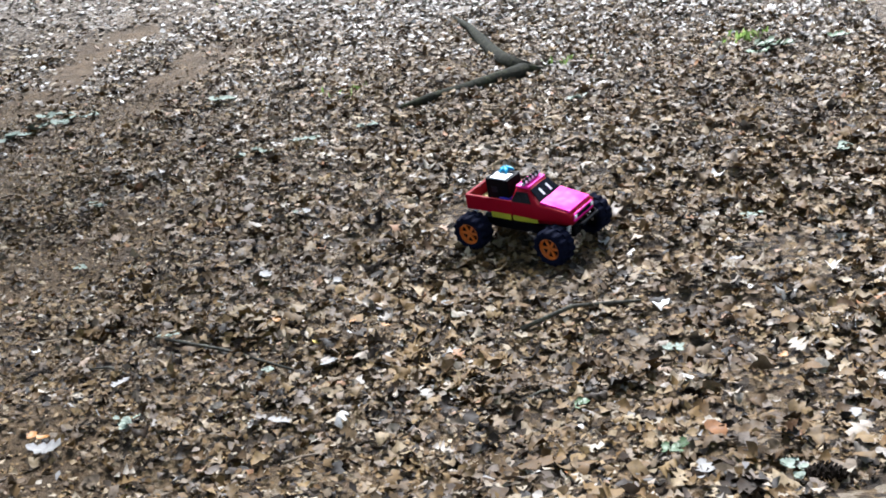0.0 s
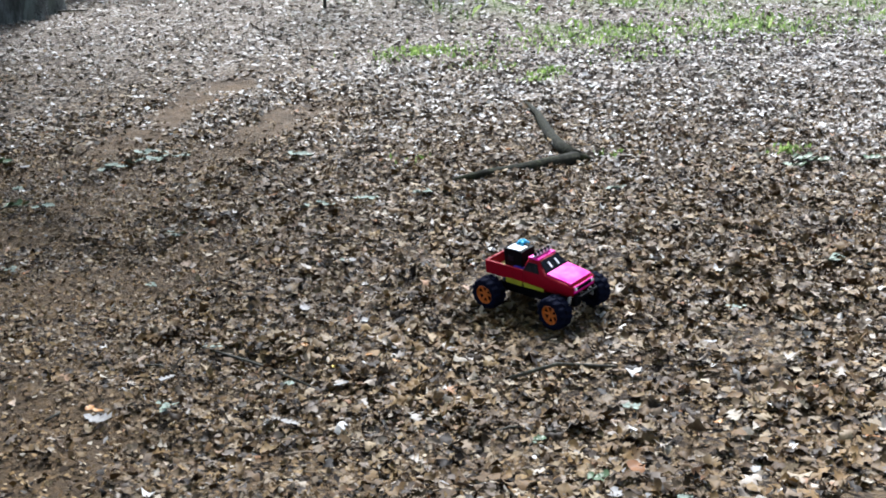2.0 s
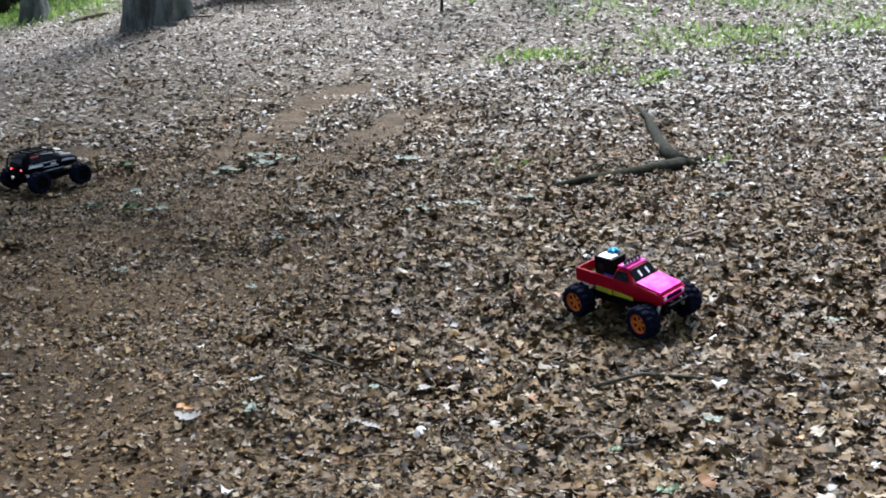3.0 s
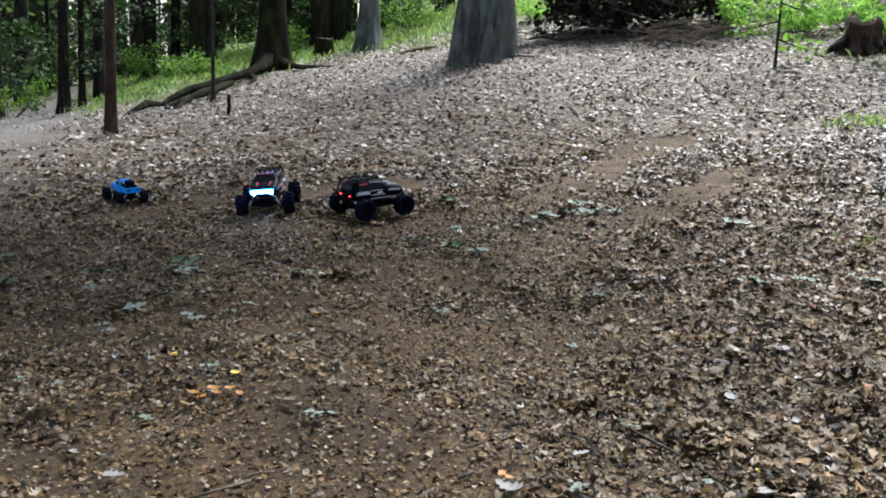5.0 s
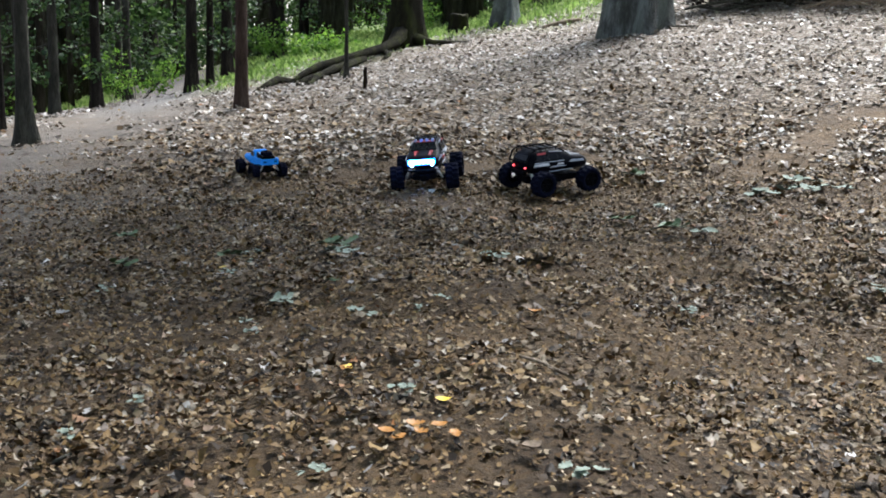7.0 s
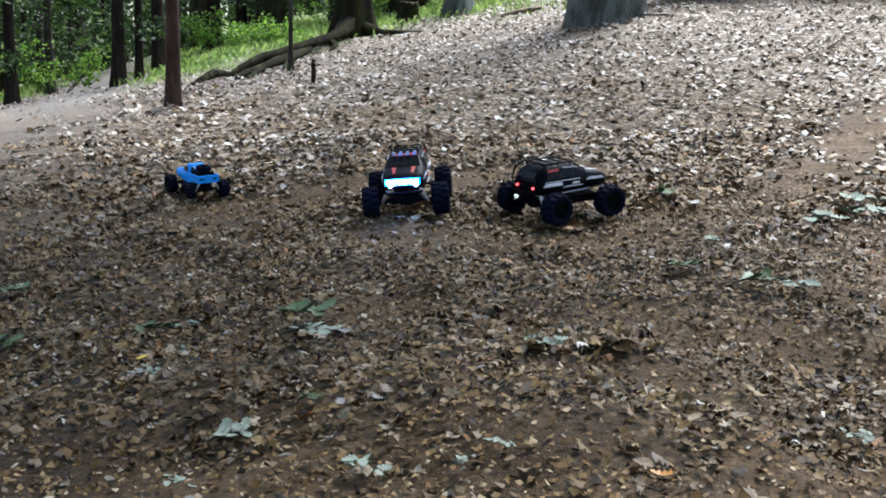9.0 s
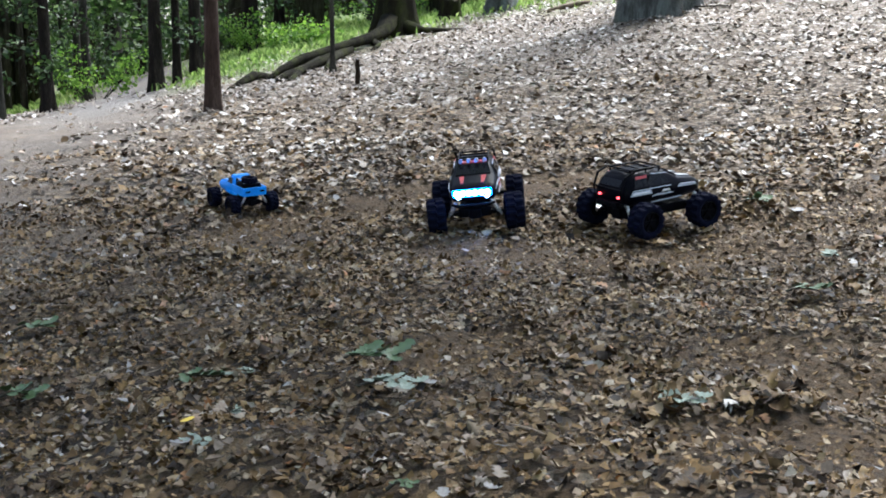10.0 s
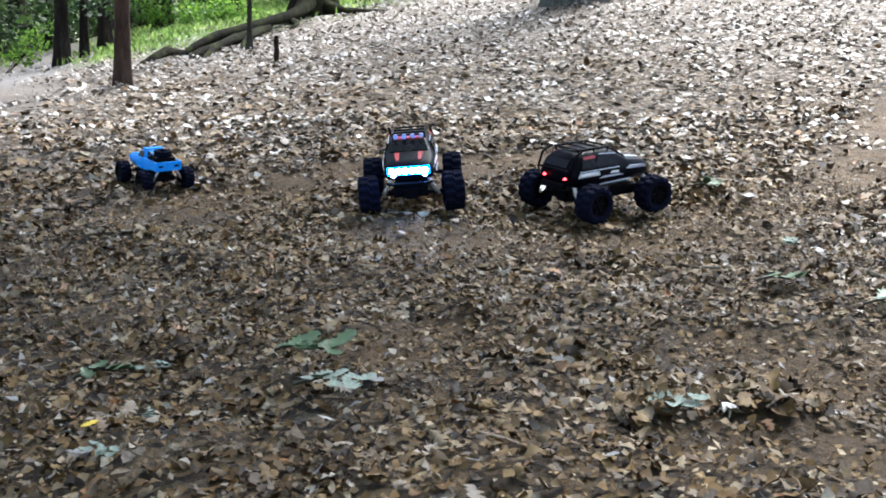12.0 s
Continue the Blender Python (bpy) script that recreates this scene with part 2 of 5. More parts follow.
def soil_material():
    m, t, b = nodes("forest_soil", 0.85, 0.0, 0.3)
    co = t.nodes.new("ShaderNodeTexCoord")
    big = node(t, "ShaderNodeTexNoise", Scale=1.3, Detail=6.0, Roughness=0.6)
    crumb = node(t, "ShaderNodeTexVoronoi", Scale=42.0)
    fine = node(t, "ShaderNodeTexNoise", Scale=160.0, Detail=4.0, Roughness=0.75)
    for n in (big, crumb, fine):
        t.links.new(co.outputs["Object"], n.inputs["Vector"])
    earth = ramp(t, big.outputs["Fac"], [(0.3, (0.04, 0.025, 0.0115)), (0.5, (0.072, 0.047, 0.022)), (0.72, (0.118, 0.08, 0.041))])
    bits = ramp(t, crumb.outputs["Color"], [(0.1, (0.5, 0.45, 0.42)), (0.5, (1.0, 0.95, 0.9)), (0.9, (1.7, 1.55, 1.4))])
    specks = ramp(t, fine.outputs["Fac"], [(0.3, (0.5, 0.5, 0.5)), (0.7, (1.5, 1.45, 1.4))])
    c = mix(t, 0.55, earth, bits, "MULTIPLY")
    c = mix(t, 0.8, c, specks, "MULTIPLY")
    ba = t.nodes.new("ShaderNodeAttribute")
    ba.attribute_name = "bare"
    shreds = node(t, "ShaderNodeTexVoronoi", Scale=26.0, Randomness=1.0)
    warp = node(t, "ShaderNodeTexNoise", Scale=30.0, Detail=3.0)
    t.links.new(co.outputs["Object"], warp.inputs["Vector"])
    bent = t.nodes.new("ShaderNodeVectorMath")
    bent.operation = "MULTIPLY_ADD"
    t.links.new(warp.outputs["Color"], bent.inputs[0])
    bent.inputs[1].default_value = (0.04, 0.04, 0.04)
    t.links.new(co.outputs["Object"], bent.inputs[2])
    t.links.new(bent.outputs[0], shreds.inputs["Vector"])
    pick = t.nodes.new("ShaderNodeSeparateColor")
    t.links.new(shreds.outputs["Color"], pick.inputs["Color"])
    # the near-black first stop paints in the shadowed gaps between leaf pieces
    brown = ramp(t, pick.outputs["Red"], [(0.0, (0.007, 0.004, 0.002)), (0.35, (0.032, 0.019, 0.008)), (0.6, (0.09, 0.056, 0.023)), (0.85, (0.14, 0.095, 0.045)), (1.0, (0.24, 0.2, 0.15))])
    # paler mosaic for the bank: bleached leaves plus sky sheen put into the colour
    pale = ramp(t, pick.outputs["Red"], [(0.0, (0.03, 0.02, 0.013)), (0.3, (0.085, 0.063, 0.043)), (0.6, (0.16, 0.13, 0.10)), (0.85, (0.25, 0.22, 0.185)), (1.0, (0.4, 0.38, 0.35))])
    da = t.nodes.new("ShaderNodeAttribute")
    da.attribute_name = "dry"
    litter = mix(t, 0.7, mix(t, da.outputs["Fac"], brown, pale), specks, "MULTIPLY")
    c = mix(t, ba.outputs["Fac"], litter, c)
    at = t.nodes.new("ShaderNodeAttribute")
    at.attribute_name = "green"
    gc = ramp(t, fine.outputs["Fac"], [(0.3, (0.06, 0.11, 0.02)), (0.7, (0.2, 0.33, 0.055))])
    c = mix(t, at.outputs["Fac"], c, gc)
    pa = t.nodes.new("ShaderNodeAttribute")
    pa.attribute_name = "path"
    pc = ramp(t, fine.outputs["Fac"], [(0.3, (0.13, 0.117, 0.105)), (0.7, (0.235, 0.22, 0.203))])
    c = mix(t, pa.outputs["Fac"], c, pc)
    t.links.new(c, b.inputs["Base Color"])
    add = node(t, "ShaderNodeMath")
    add.operation = "ADD"
    t.links.new(shreds.outputs["Distance"], add.inputs[0])
    t.links.new(fine.outputs["Fac"], add.inputs[1])
    bump(t, b, add.outputs[0], 0.9, 0.018)
    return m


SOIL = soil_material()
# brown leaf tones; the near-black share stands for shadow between leaves
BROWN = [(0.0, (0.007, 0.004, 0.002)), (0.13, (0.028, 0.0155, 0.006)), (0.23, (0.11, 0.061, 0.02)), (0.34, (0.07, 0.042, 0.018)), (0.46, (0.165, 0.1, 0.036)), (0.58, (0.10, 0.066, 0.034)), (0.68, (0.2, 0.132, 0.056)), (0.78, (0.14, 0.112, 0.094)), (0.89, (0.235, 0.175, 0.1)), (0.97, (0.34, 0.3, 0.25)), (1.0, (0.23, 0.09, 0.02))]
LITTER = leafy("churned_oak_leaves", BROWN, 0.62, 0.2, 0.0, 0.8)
# bleached leaves, lightened further to carry the sky's sheen
BLEACHED_SHEEN = leafy("bleached_sheen_oak_leaves", [(0.0, (0.07, 0.05, 0.034)), (0.18, (0.175, 0.14, 0.108)), (0.45, (0.285, 0.255, 0.222)), (0.6, (0.25, 0.2, 0.15)), (0.8, (0.37, 0.345, 0.32)), (1.0, (0.5, 0.488, 0.47))], 0.55, 0.4, 0.0, 0.6)
CRUMBS = leafy("leaf_crumbs", [(0.0, (0.04, 0.022, 0.009)), (0.4, (0.13, 0.078, 0.03)), (0.8, (0.24, 0.16, 0.075)), (1.0, (0.42, 0.34, 0.24))], 0.7, 0.15)
RED_BARK = grain("red_pine_bark", [(0.3, (0.02, 0.012, 0.009)), (0.5, (0.05, 0.031, 0.024)), (0.72, (0.10, 0.07, 0.055))], 9, 70, 0.95, 0.9, 0.02, (1, 1, 0.22), 0.15)
GREY_BARK = grain("grey_spruce_bark", [(0.3, (0.015, 0.0135, 0.011)), (0.5, (0.038, 0.035, 0.028)), (0.72, (0.085, 0.08, 0.064))], 9, 70, 0.95, 0.9, 0.02, (1, 1, 0.22), 0.15)
BARK = grain("pine_bark", [(0.3, (0.006, 0.0048, 0.004)), (0.5, (0.016, 0.0125, 0.010)), (0.72, (0.048, 0.038, 0.03))], 9, 70, 0.95, 0.9, 0.03, (1, 1, 0.22), 0.15)
OAK_BARK = grain("oak_bark", [(0.3, (0.034, 0.036, 0.033)), (0.5, (0.10, 0.108, 0.102)), (0.72, (0.21, 0.235, 0.225))], 5, 45, 0.9, 0.9, 0.04, (1, 1, 0.3))


def old_oak_bark():
    """Grey ridged bark, pale lichen in patches, moss where the trunk stays wet."""
    m = grain("lichened_oak_bark", [(0.3, (0.025, 0.026, 0.023)), (0.5, (0.075, 0.078, 0.074)), (0.72, (0.16, 0.17, 0.165))], 5, 40, 0.9, 0.9, 0.06, (1, 1, 0.22))
    t = m.node_tree
    b = t.nodes["Principled BSDF"]
    col = b.inputs["Base Color"].links[0].from_socket
    co = t.nodes.new("ShaderNodeTexCoord")
    drawn = node(t, "ShaderNodeMapping", Scale=(1.0, 1.0, 0.25))
    t.links.new(co.outputs["Object"], drawn.inputs["Vector"])
    pale = node(t, "ShaderNodeTexNoise", Scale=2.6, Detail=8.0, Roughness=0.75)
    wet = node(t, "ShaderNodeTexNoise", Scale=1.3, Detail=8.0, Roughness=0.7)
    for n in (pale, wet):
        t.links.new(drawn.outputs["Vector"], n.inputs["Vector"])
    c = mix(t, ramp(t, pale.outputs["Fac"], [(0.46, (0, 0, 0)), (0.7, (0.75, 0.75, 0.75))]), col, (0.30, 0.345, 0.34))
    c = mix(t, ramp(t, wet.outputs["Fac"], [(0.5, (0, 0, 0)), (0.66, (0.9, 0.9, 0.9))]), c, (0.03, 0.036, 0.01))
    t.links.new(c, b.inputs["Base Color"])
    return m


OLD_OAK = old_oak_bark()
MOSSY = grain("mossy_bark", [(0.3, (0.006, 0.005, 0.003)), (0.5, (0.015, 0.013, 0.007)), (0.72, (0.04, 0.048, 0.012))], 4, 60, 0.95, 0.8, 0.03, (1, 1, 0.4), 0.12)
ROTTEN = grain("weathered_wood", [(0.3, (0.09, 0.062, 0.04)), (0.55, (0.2, 0.15, 0.105)), (0.75, (0.32, 0.26, 0.2))], 7, 80, 0.85, 0.6, 0.01, (1, 1, 0.3))
BRANCH_BARK = grain("dark_mossy_branch_bark", [(0.3, (0.007, 0.0065, 0.004)), (0.55, (0.02, 0.02, 0.012)), (0.75, (0.055, 0.06, 0.028))], 14, 90, 0.95, 0.6, 0.008, (1, 1, 1), 0.15)
PALEWOOD = grain("pale_peeled_wood", [(0.3, (0.3, 0.26, 0.21)), (0.55, (0.45, 0.4, 0.34)), (0.75, (0.58, 0.54, 0.48))], 7, 80, 0.8, 0.4, 0.005, (1, 1, 0.3))
DEADWOOD = grain("dead_branch_bark", [(0.3, (0.02, 0.018, 0.013)), (0.55, (0.06, 0.055, 0.04)), (0.75, (0.12, 0.125, 0.085))], 14, 90, 0.85, 0.6, 0.008, (1, 1, 1))
POSTWOOD = grain("fence_post_wood", [(0.3, (0.006, 0.004, 0.0026)), (0.55, (0.018, 0.011, 0.0065)), (0.75, (0.04, 0.026, 0.014))], 8, 90, 0.9, 0.5, 0.006, (1, 1, 0.2), 0.15)
NEEDLES = leafy("conifer_foliage", [(0.0, (0.012, 0.03, 0.010)), (0.5, (0.03, 0.065, 0.018)), (1.0, (0.07, 0.12, 0.03))], 0.6, 0.3, 0.25)
GREEN = leafy("broad_green_leaves", [(0.0, (0.05, 0.12, 0.015)), (0.5, (0.12, 0.25, 0.03)), (1.0, (0.24, 0.38, 0.06))], 0.5, 0.4, 0.6)
GRASS = leafy("grass_blades", [(0.0, (0.10, 0.17, 0.04)), (0.6, (0.22, 0.34, 0.08)), (1.0, (0.40, 0.50, 0.18))], 0.5, 0.4, 0.55)
LICHEN = leafy("grey_green_lichen", [(0.0, (0.08, 0.115, 0.085)), (0.5, (0.155, 0.2, 0.16)), (1.0, (0.29, 0.33, 0.28))], 0.8, 0.2)
PALE = leafy("pale_leaf_underside", [(0.0, (0.10, 0.092, 0.088)), (1.0, (0.25, 0.238, 0.228))], 0.6, 0.3)
YELLOW = leafy("yellow_leaf", [(0.0, (0.6, 0.42, 0.02)), (1.0, (0.7, 0.5, 0.05))], 0.5, 0.4)
ORANGE = leafy("orange_leaf", [(0.0, (0.22, 0.07, 0.01)), (1.0, (0.34, 0.15, 0.02))], 0.5, 0.4)
# shrub green lifted well above GREEN, strong sunlight put into the colour
SUNLIT = leafy("sunlit_shrub_leaves", [(0.0, (0.11, 0.28, 0.03)), (0.5, (0.28, 0.53, 0.07)), (1.0, (0.48, 0.72, 0.17))], 0.5, 0.4, 0.6)
FRESH = leafy("fresh_oak_leaf", [(0.0, (0.018, 0.045, 0.012)), (1.0, (0.062, 0.11, 0.04))], 0.5, 0.4)

# ---- the forest floor ----
def stretch_axis(lo, hi, step, far):
    mid = list(np.arange(lo, hi + step / 2, step))
    out, s = [], step
    v = hi
    while v < far:
        s *= 1.22
        v += s
        out.append(v)
    left, s, v = [], step, lo
    while v > -far:
        s *= 1.22
        v -= s
        left.append(v)
    return np.array(left[::-1] + mid + out)


def greenness(x, y):
    """Where grass and herbs cover the floor."""
    g = np.clip((y - 27 - 0.25 * waves(x, y, 6, 11) * 6) / 4, 0, 1) * (1 - near_line(x, y, PATHWAY, 2.6)) * np.clip((x + 26) / 6, 0.3, 1)
    side = np.clip((0.55 * x + y - 18.8 + 2.2 * waves(x, y, 2.2, 12)) / 4, 0, 1) * np.clip((x - 6.8) / 2.5, 0, 1)
    bank = near_line(x, y, [(-3.5, 27.5), (-5.6, 24.9), (-4.9, 29.5), (-3.5, 31.0), (-6.4, 31.0)], 1.9)
    return np.clip(np.maximum(np.maximum(0.8 * g, 0.5 * side * np.clip(0.4 + 1.2 * waves(x, y, 1.8, 15), 0, 1)), bank) * (0.75 + 0.4 * waves(x, y, 1.4, 13)), 0, 1)


def dry_sheen(x, y):
    """Leaves that no wheel has turned over lie bleached on the bank and to the right of it; the rise also paints sky
    sheen there.
    """
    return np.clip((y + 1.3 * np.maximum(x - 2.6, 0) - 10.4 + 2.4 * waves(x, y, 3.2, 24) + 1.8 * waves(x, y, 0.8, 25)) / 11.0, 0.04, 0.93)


def mesh_floor():
    xs, ys = stretch_axis(-6.0, 10.0, 0.1, 420), stretch_axis(1.0, 17.0, 0.1, 420)
    gx, gy = np.meshgrid(xs, ys)
    z = height(gx, gy)
    nx, ny = len(xs), len(ys)
    co = np.stack([gx, gy, z], -1).reshape(-1, 3)
    i = (np.arange(ny - 1)[:, None] * nx + np.arange(nx - 1)[None]).ravel()
    faces = np.stack([i, i + 1, i + nx + 1, i + nx], -1)
    me = bpy.data.meshes.new("ground")
    me.from_pydata(co.tolist(), [], faces.tolist())
    for name, vals in (("dry", dry_sheen(gx, gy)), ("green", greenness(gx, gy)), ("bare", np.clip(bare(gx, gy) * 1.3 + 0.75 * np.clip((0.7 - gx) / 1.4, 0, 1) * np.clip((7.0 - gy) / 1.6, 0, 1) + 0.12, 0, 1)), ("path", np.maximum(near_line(gx + 0.4 * waves(gx, gy, 2.5, 9), gy, PATHWAY, 1.7) * np.clip((gy - 12) / 10, 0, 1), 0.5 * near_line(gx + 0.5 * waves(gx, gy, 1.7, 8), gy, PATHWAY, 2.5)))):
        at = me.attributes.new(name, "FLOAT", "POINT")
        at.data.foreach_set("value", vals.ravel().astype(np.float32))
    me.polygons.foreach_set("use_smooth", [True] * len(me.polygons))
    me.materials.append(SOIL)
    return tagged(new("ground", me), "brown bare forest soil with wheel tracks, rising gently to a bank", "forest floor", kind="structure")


ground = mesh_floor()

LEAF_S = np.array([0.0, 0.2, 0.35, 0.5, 0.65, 0.85, 1.0])
LEAF_W = {"oak": np.array([0.03, 0.27, 0.11, 0.38, 0.14, 0.31, 0.05]), "beech": np.array([0.02, 0.24, 0.33, 0.36, 0.32, 0.2, 0.01])}


def scatter(name, x, y, size, lift, tilt, curl, material, label, category, kind_of="mixed", seed=1, ragged=0.35, rows=(0, 1, 2, 3, 4, 5, 6), ribbed=False):
    """Many leaves in one mesh: each a lobed, bent strip lying on the floor at its own angle."""
    r = np.random.default_rng(seed)
    rows = list(rows)
    n, k = len(x), len(rows)
    w = np.where(r.random((n, 1)) < (0.7 if kind_of == "mixed" else 1.0), LEAF_W["oak"][rows], LEAF_W["beech"][rows])
    wl, wr = w * r.uniform(1 - ragged, 1 + ragged, (n, k)), w * r.uniform(1 - ragged, 1 + ragged, (n, k))
    s = LEAF_S[rows][None] - 0.5
    bend = r.normal(0, curl, (n, 1)) + curl * 0.5
    roll_up = r.normal(0, curl, (n, 1))
    spine = bend * (4 * s * s - 0.5)
    side = r.normal(0, 0.1, (n, 1)) * np.sin(s * 5)
    fold = r.normal(0.1, 0.45, (n, 1)) + r.normal(0, 0.2, (n, k))
    px, py = [s + 0 * wl, s + 0 * wl], [wl + side, -wr + side]
    pz = [spine + roll_up * wl * 1.5, spine + np.abs(roll_up) * wr * 0.8]
    if ribbed:
        # a third row of points along the midrib, either side folded up or down from it
        px, py = [s + 0 * wl, s + r.normal(0, 0.02, (n, k)), s + 0 * wl], [wl + side, side + 0 * wl, -wr + side]
        pz = [spine + fold * wl + roll_up * wl, spine + 0 * wl, spine + (fold + r.normal(0, 0.25, (n, 1))) * wr]
    cols = len(px)
    p = np.stack([np.stack(px, -1), np.stack(py, -1), np.stack(pz, -1)], -1).reshape(n, cols * k, 3) * size[:, None, None]
    a, b, c = r.uniform(0, 6.2832, n), r.normal(0, tilt, n), r.normal(0, tilt, n)
    # tilt about two axes, then turn about the vertical
    x1, y1, z1 = p[..., 0], p[..., 1], p[..., 2]
    cb, sb, cc, sc, ca, sa = (v[:, None] for v in (np.cos(b), np.sin(b), np.cos(c), np.sin(c), np.cos(a), np.sin(a)))
    x1, z1 = x1 * cb + z1 * sb, z1 * cb - x1 * sb
    y1, z1 = y1 * cc - z1 * sc, z1 * cc + y1 * sc
    x2, y2 = x1 * ca - y1 * sa, x1 * sa + y1 * ca
    z0 = height(x, y) + lift
    low = z1.min(1)
    co = np.stack([x2 + x[:, None], y2 + y[:, None], z1 + (z0 - np.minimum(low, 0) * 0.75)[:, None]], -1).reshape(-1, 3)
    base = (np.arange(n) * cols * k)[:, None]
    q = (np.arange(k - 1)[:, None] * cols + np.arange(cols - 1)[None]).ravel()[None]
    i = (base + q).ravel()
    faces = np.stack([i, i + 1, i + cols + 1, i + cols], -1)
    me = bpy.data.meshes.new(name)
    me.vertices.add(len(co))
    me.vertices.foreach_set("co", co.astype(np.float32).ravel())
    me.loops.add(4 * len(faces))
    me.loops.foreach_set("vertex_index", faces.astype(np.int32).ravel())
    me.polygons.add(len(faces))
    me.polygons.foreach_set("loop_start", np.arange(len(faces), dtype=np.int32) * 4)
    me.update(calc_edges=True)
    me.polygons.foreach_set("use_smooth", np.ones(len(faces), dtype=bool))
    me.materials.append(material)
    return tagged(new(name, me), label, category, kind="stuff")


def spread(n, y0, y1, seed, keep):
    """Random places over the part of the wood that is walked through, thinned by keep(x, y)."""
    r = np.random.default_rng(seed)
    y = np.empty(0)
    while len(y) < 3 * n:
        c = r.uniform(y0, y1, 4 * n)
        y = np.r_[y, c[r.random(4 * n) < (1.4 * c + 2.6) / (1.4 * y1 + 2.6)]]
    y = y[: 3 * n]
    x = -0.48 * y - 0.9 + r.random(3 * n) * (1.4 * y + 2.6)
    ok = r.random(3 * n) < keep(x, y)
    return x[ok][:n], y[ok][:n]


def leafiness(x, y):
    patch = 0.72 + 0.35 * waves(x, y, 1.1, 21) + 0.2 * waves(x, y, 0.4, 22)
    left_near = 0.28 * np.clip((0.7 - x) / 1.4, 0, 1) * np.clip((5.0 - y) / 1.2, 0, 1)
    return np.clip((patch - left_near) * (1 - 0.98 * bare(x, y)), 0.012, 1) * (1 - 0.8 * greenness(x, y))


def lay_leaves(n, y0, y1, low, high, seed, rows, tilt, curl, ribbed=False):
    x, y = spread(n, y0, y1, seed, leafiness)
    r = np.random.default_rng(seed + 1)
    dry = r.random(len(x)) < dry_sheen(x, y)
    for pick, mat, label in ((~dry, LITTER, "churned brown oak leaf litter on the forest floor"), (dry, BLEACHED_SHEEN, "dry bleached oak leaves with painted sky sheen scattered over the bank")):
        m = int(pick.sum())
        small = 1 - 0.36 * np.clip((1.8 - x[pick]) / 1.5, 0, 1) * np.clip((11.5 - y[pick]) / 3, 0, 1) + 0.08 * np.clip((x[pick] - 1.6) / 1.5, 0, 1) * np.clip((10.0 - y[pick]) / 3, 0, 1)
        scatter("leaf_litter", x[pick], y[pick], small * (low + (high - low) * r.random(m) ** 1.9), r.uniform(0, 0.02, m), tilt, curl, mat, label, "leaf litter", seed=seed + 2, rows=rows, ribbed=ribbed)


lay_leaves(52000, 2.2, 9.6, 0.02, 0.088, 31, (0, 1, 2, 3, 4, 5, 6), 0.24, 0.16, True)
lay_leaves(54000, 9.5, 14.0, 0.026, 0.09, 35, (0, 1, 2, 3, 6), 0.27, 0.16)
lay_leaves(84000, 13.8, 31, 0.034, 0.1, 41, (0, 1, 3, 6), 0.25, 0.14)
r0 = np.random.default_rng(32)
x, y = spread(105000, 2.2, 11.5, 33, lambda x, y: np.clip(0.62 + 0.4 * waves(x, y, 0.7, 26), 0.12, 1) * (1 - 0.72 * bare(x, y)) * (1 - 0.55 * np.clip((x - 1.4) / 1.5, 0, 1)))
scatter("leaf_fragments", x, y, 0.01 + 0.03 * r0.random(len(x)) ** 1.5, r0.uniform(0, 0.02, len(x)), 0.4, 0.2, LITTER, "broken brown leaf pieces churned into the soil", "leaf litter", seed=38, ragged=0.5, rows=(0, 3, 6))
hx, hy = [], []
for cx, cy, w, h in HEAPS:
    hx += list(r0.normal(cx, w * 0.6, int(520 * w)))
    hy += list(r0.normal(cy, w * 0.6, int(520 * w)))
hx, hy = np.array(hx), np.array(hy)
scatter("leaf_heaps", hx, hy, r0.uniform(0.025, 0.07, len(hx)), r0.uniform(0, 0.015, len(hx)), 0.3, 0.22, LITTER, "dark curled leaves heaped up by the wheels", "leaf litter", seed=34, rows=(0, 1, 2, 3, 5, 6), ribbed=True)
x, y = spread(3000, 2.2, 13.0, 46, lambda x, y: 0.6 + 0 * x)
scatter("pale_bits", x, y, r0.uniform(0.012, 0.04, len(x)), r0.uniform(0.012, 0.035, len(x)), 0.3, 0.1, PALE, "scattered pale bark and leaf bits on the litter", "leaf litter", seed=39, ragged=0.5, rows=(0, 2, 6))
x, y = spread(70000, 2.2, 11.0, 36, lambda x, y: np.clip(0.4 + 0.5 * bare(x, y) + 0.3 * waves(x, y, 0.8, 23), 0.05, 1))
scatter("leaf_crumbs", x, y, r0.uniform(0.008, 0.028, len(x)), r0.uniform(0, 0.012, len(x)), 0.35, 0.12, CRUMBS, "crushed leaf crumbs and bark bits on bare soil", "leaf crumbs", seed=37, rows=(0, 3, 6))


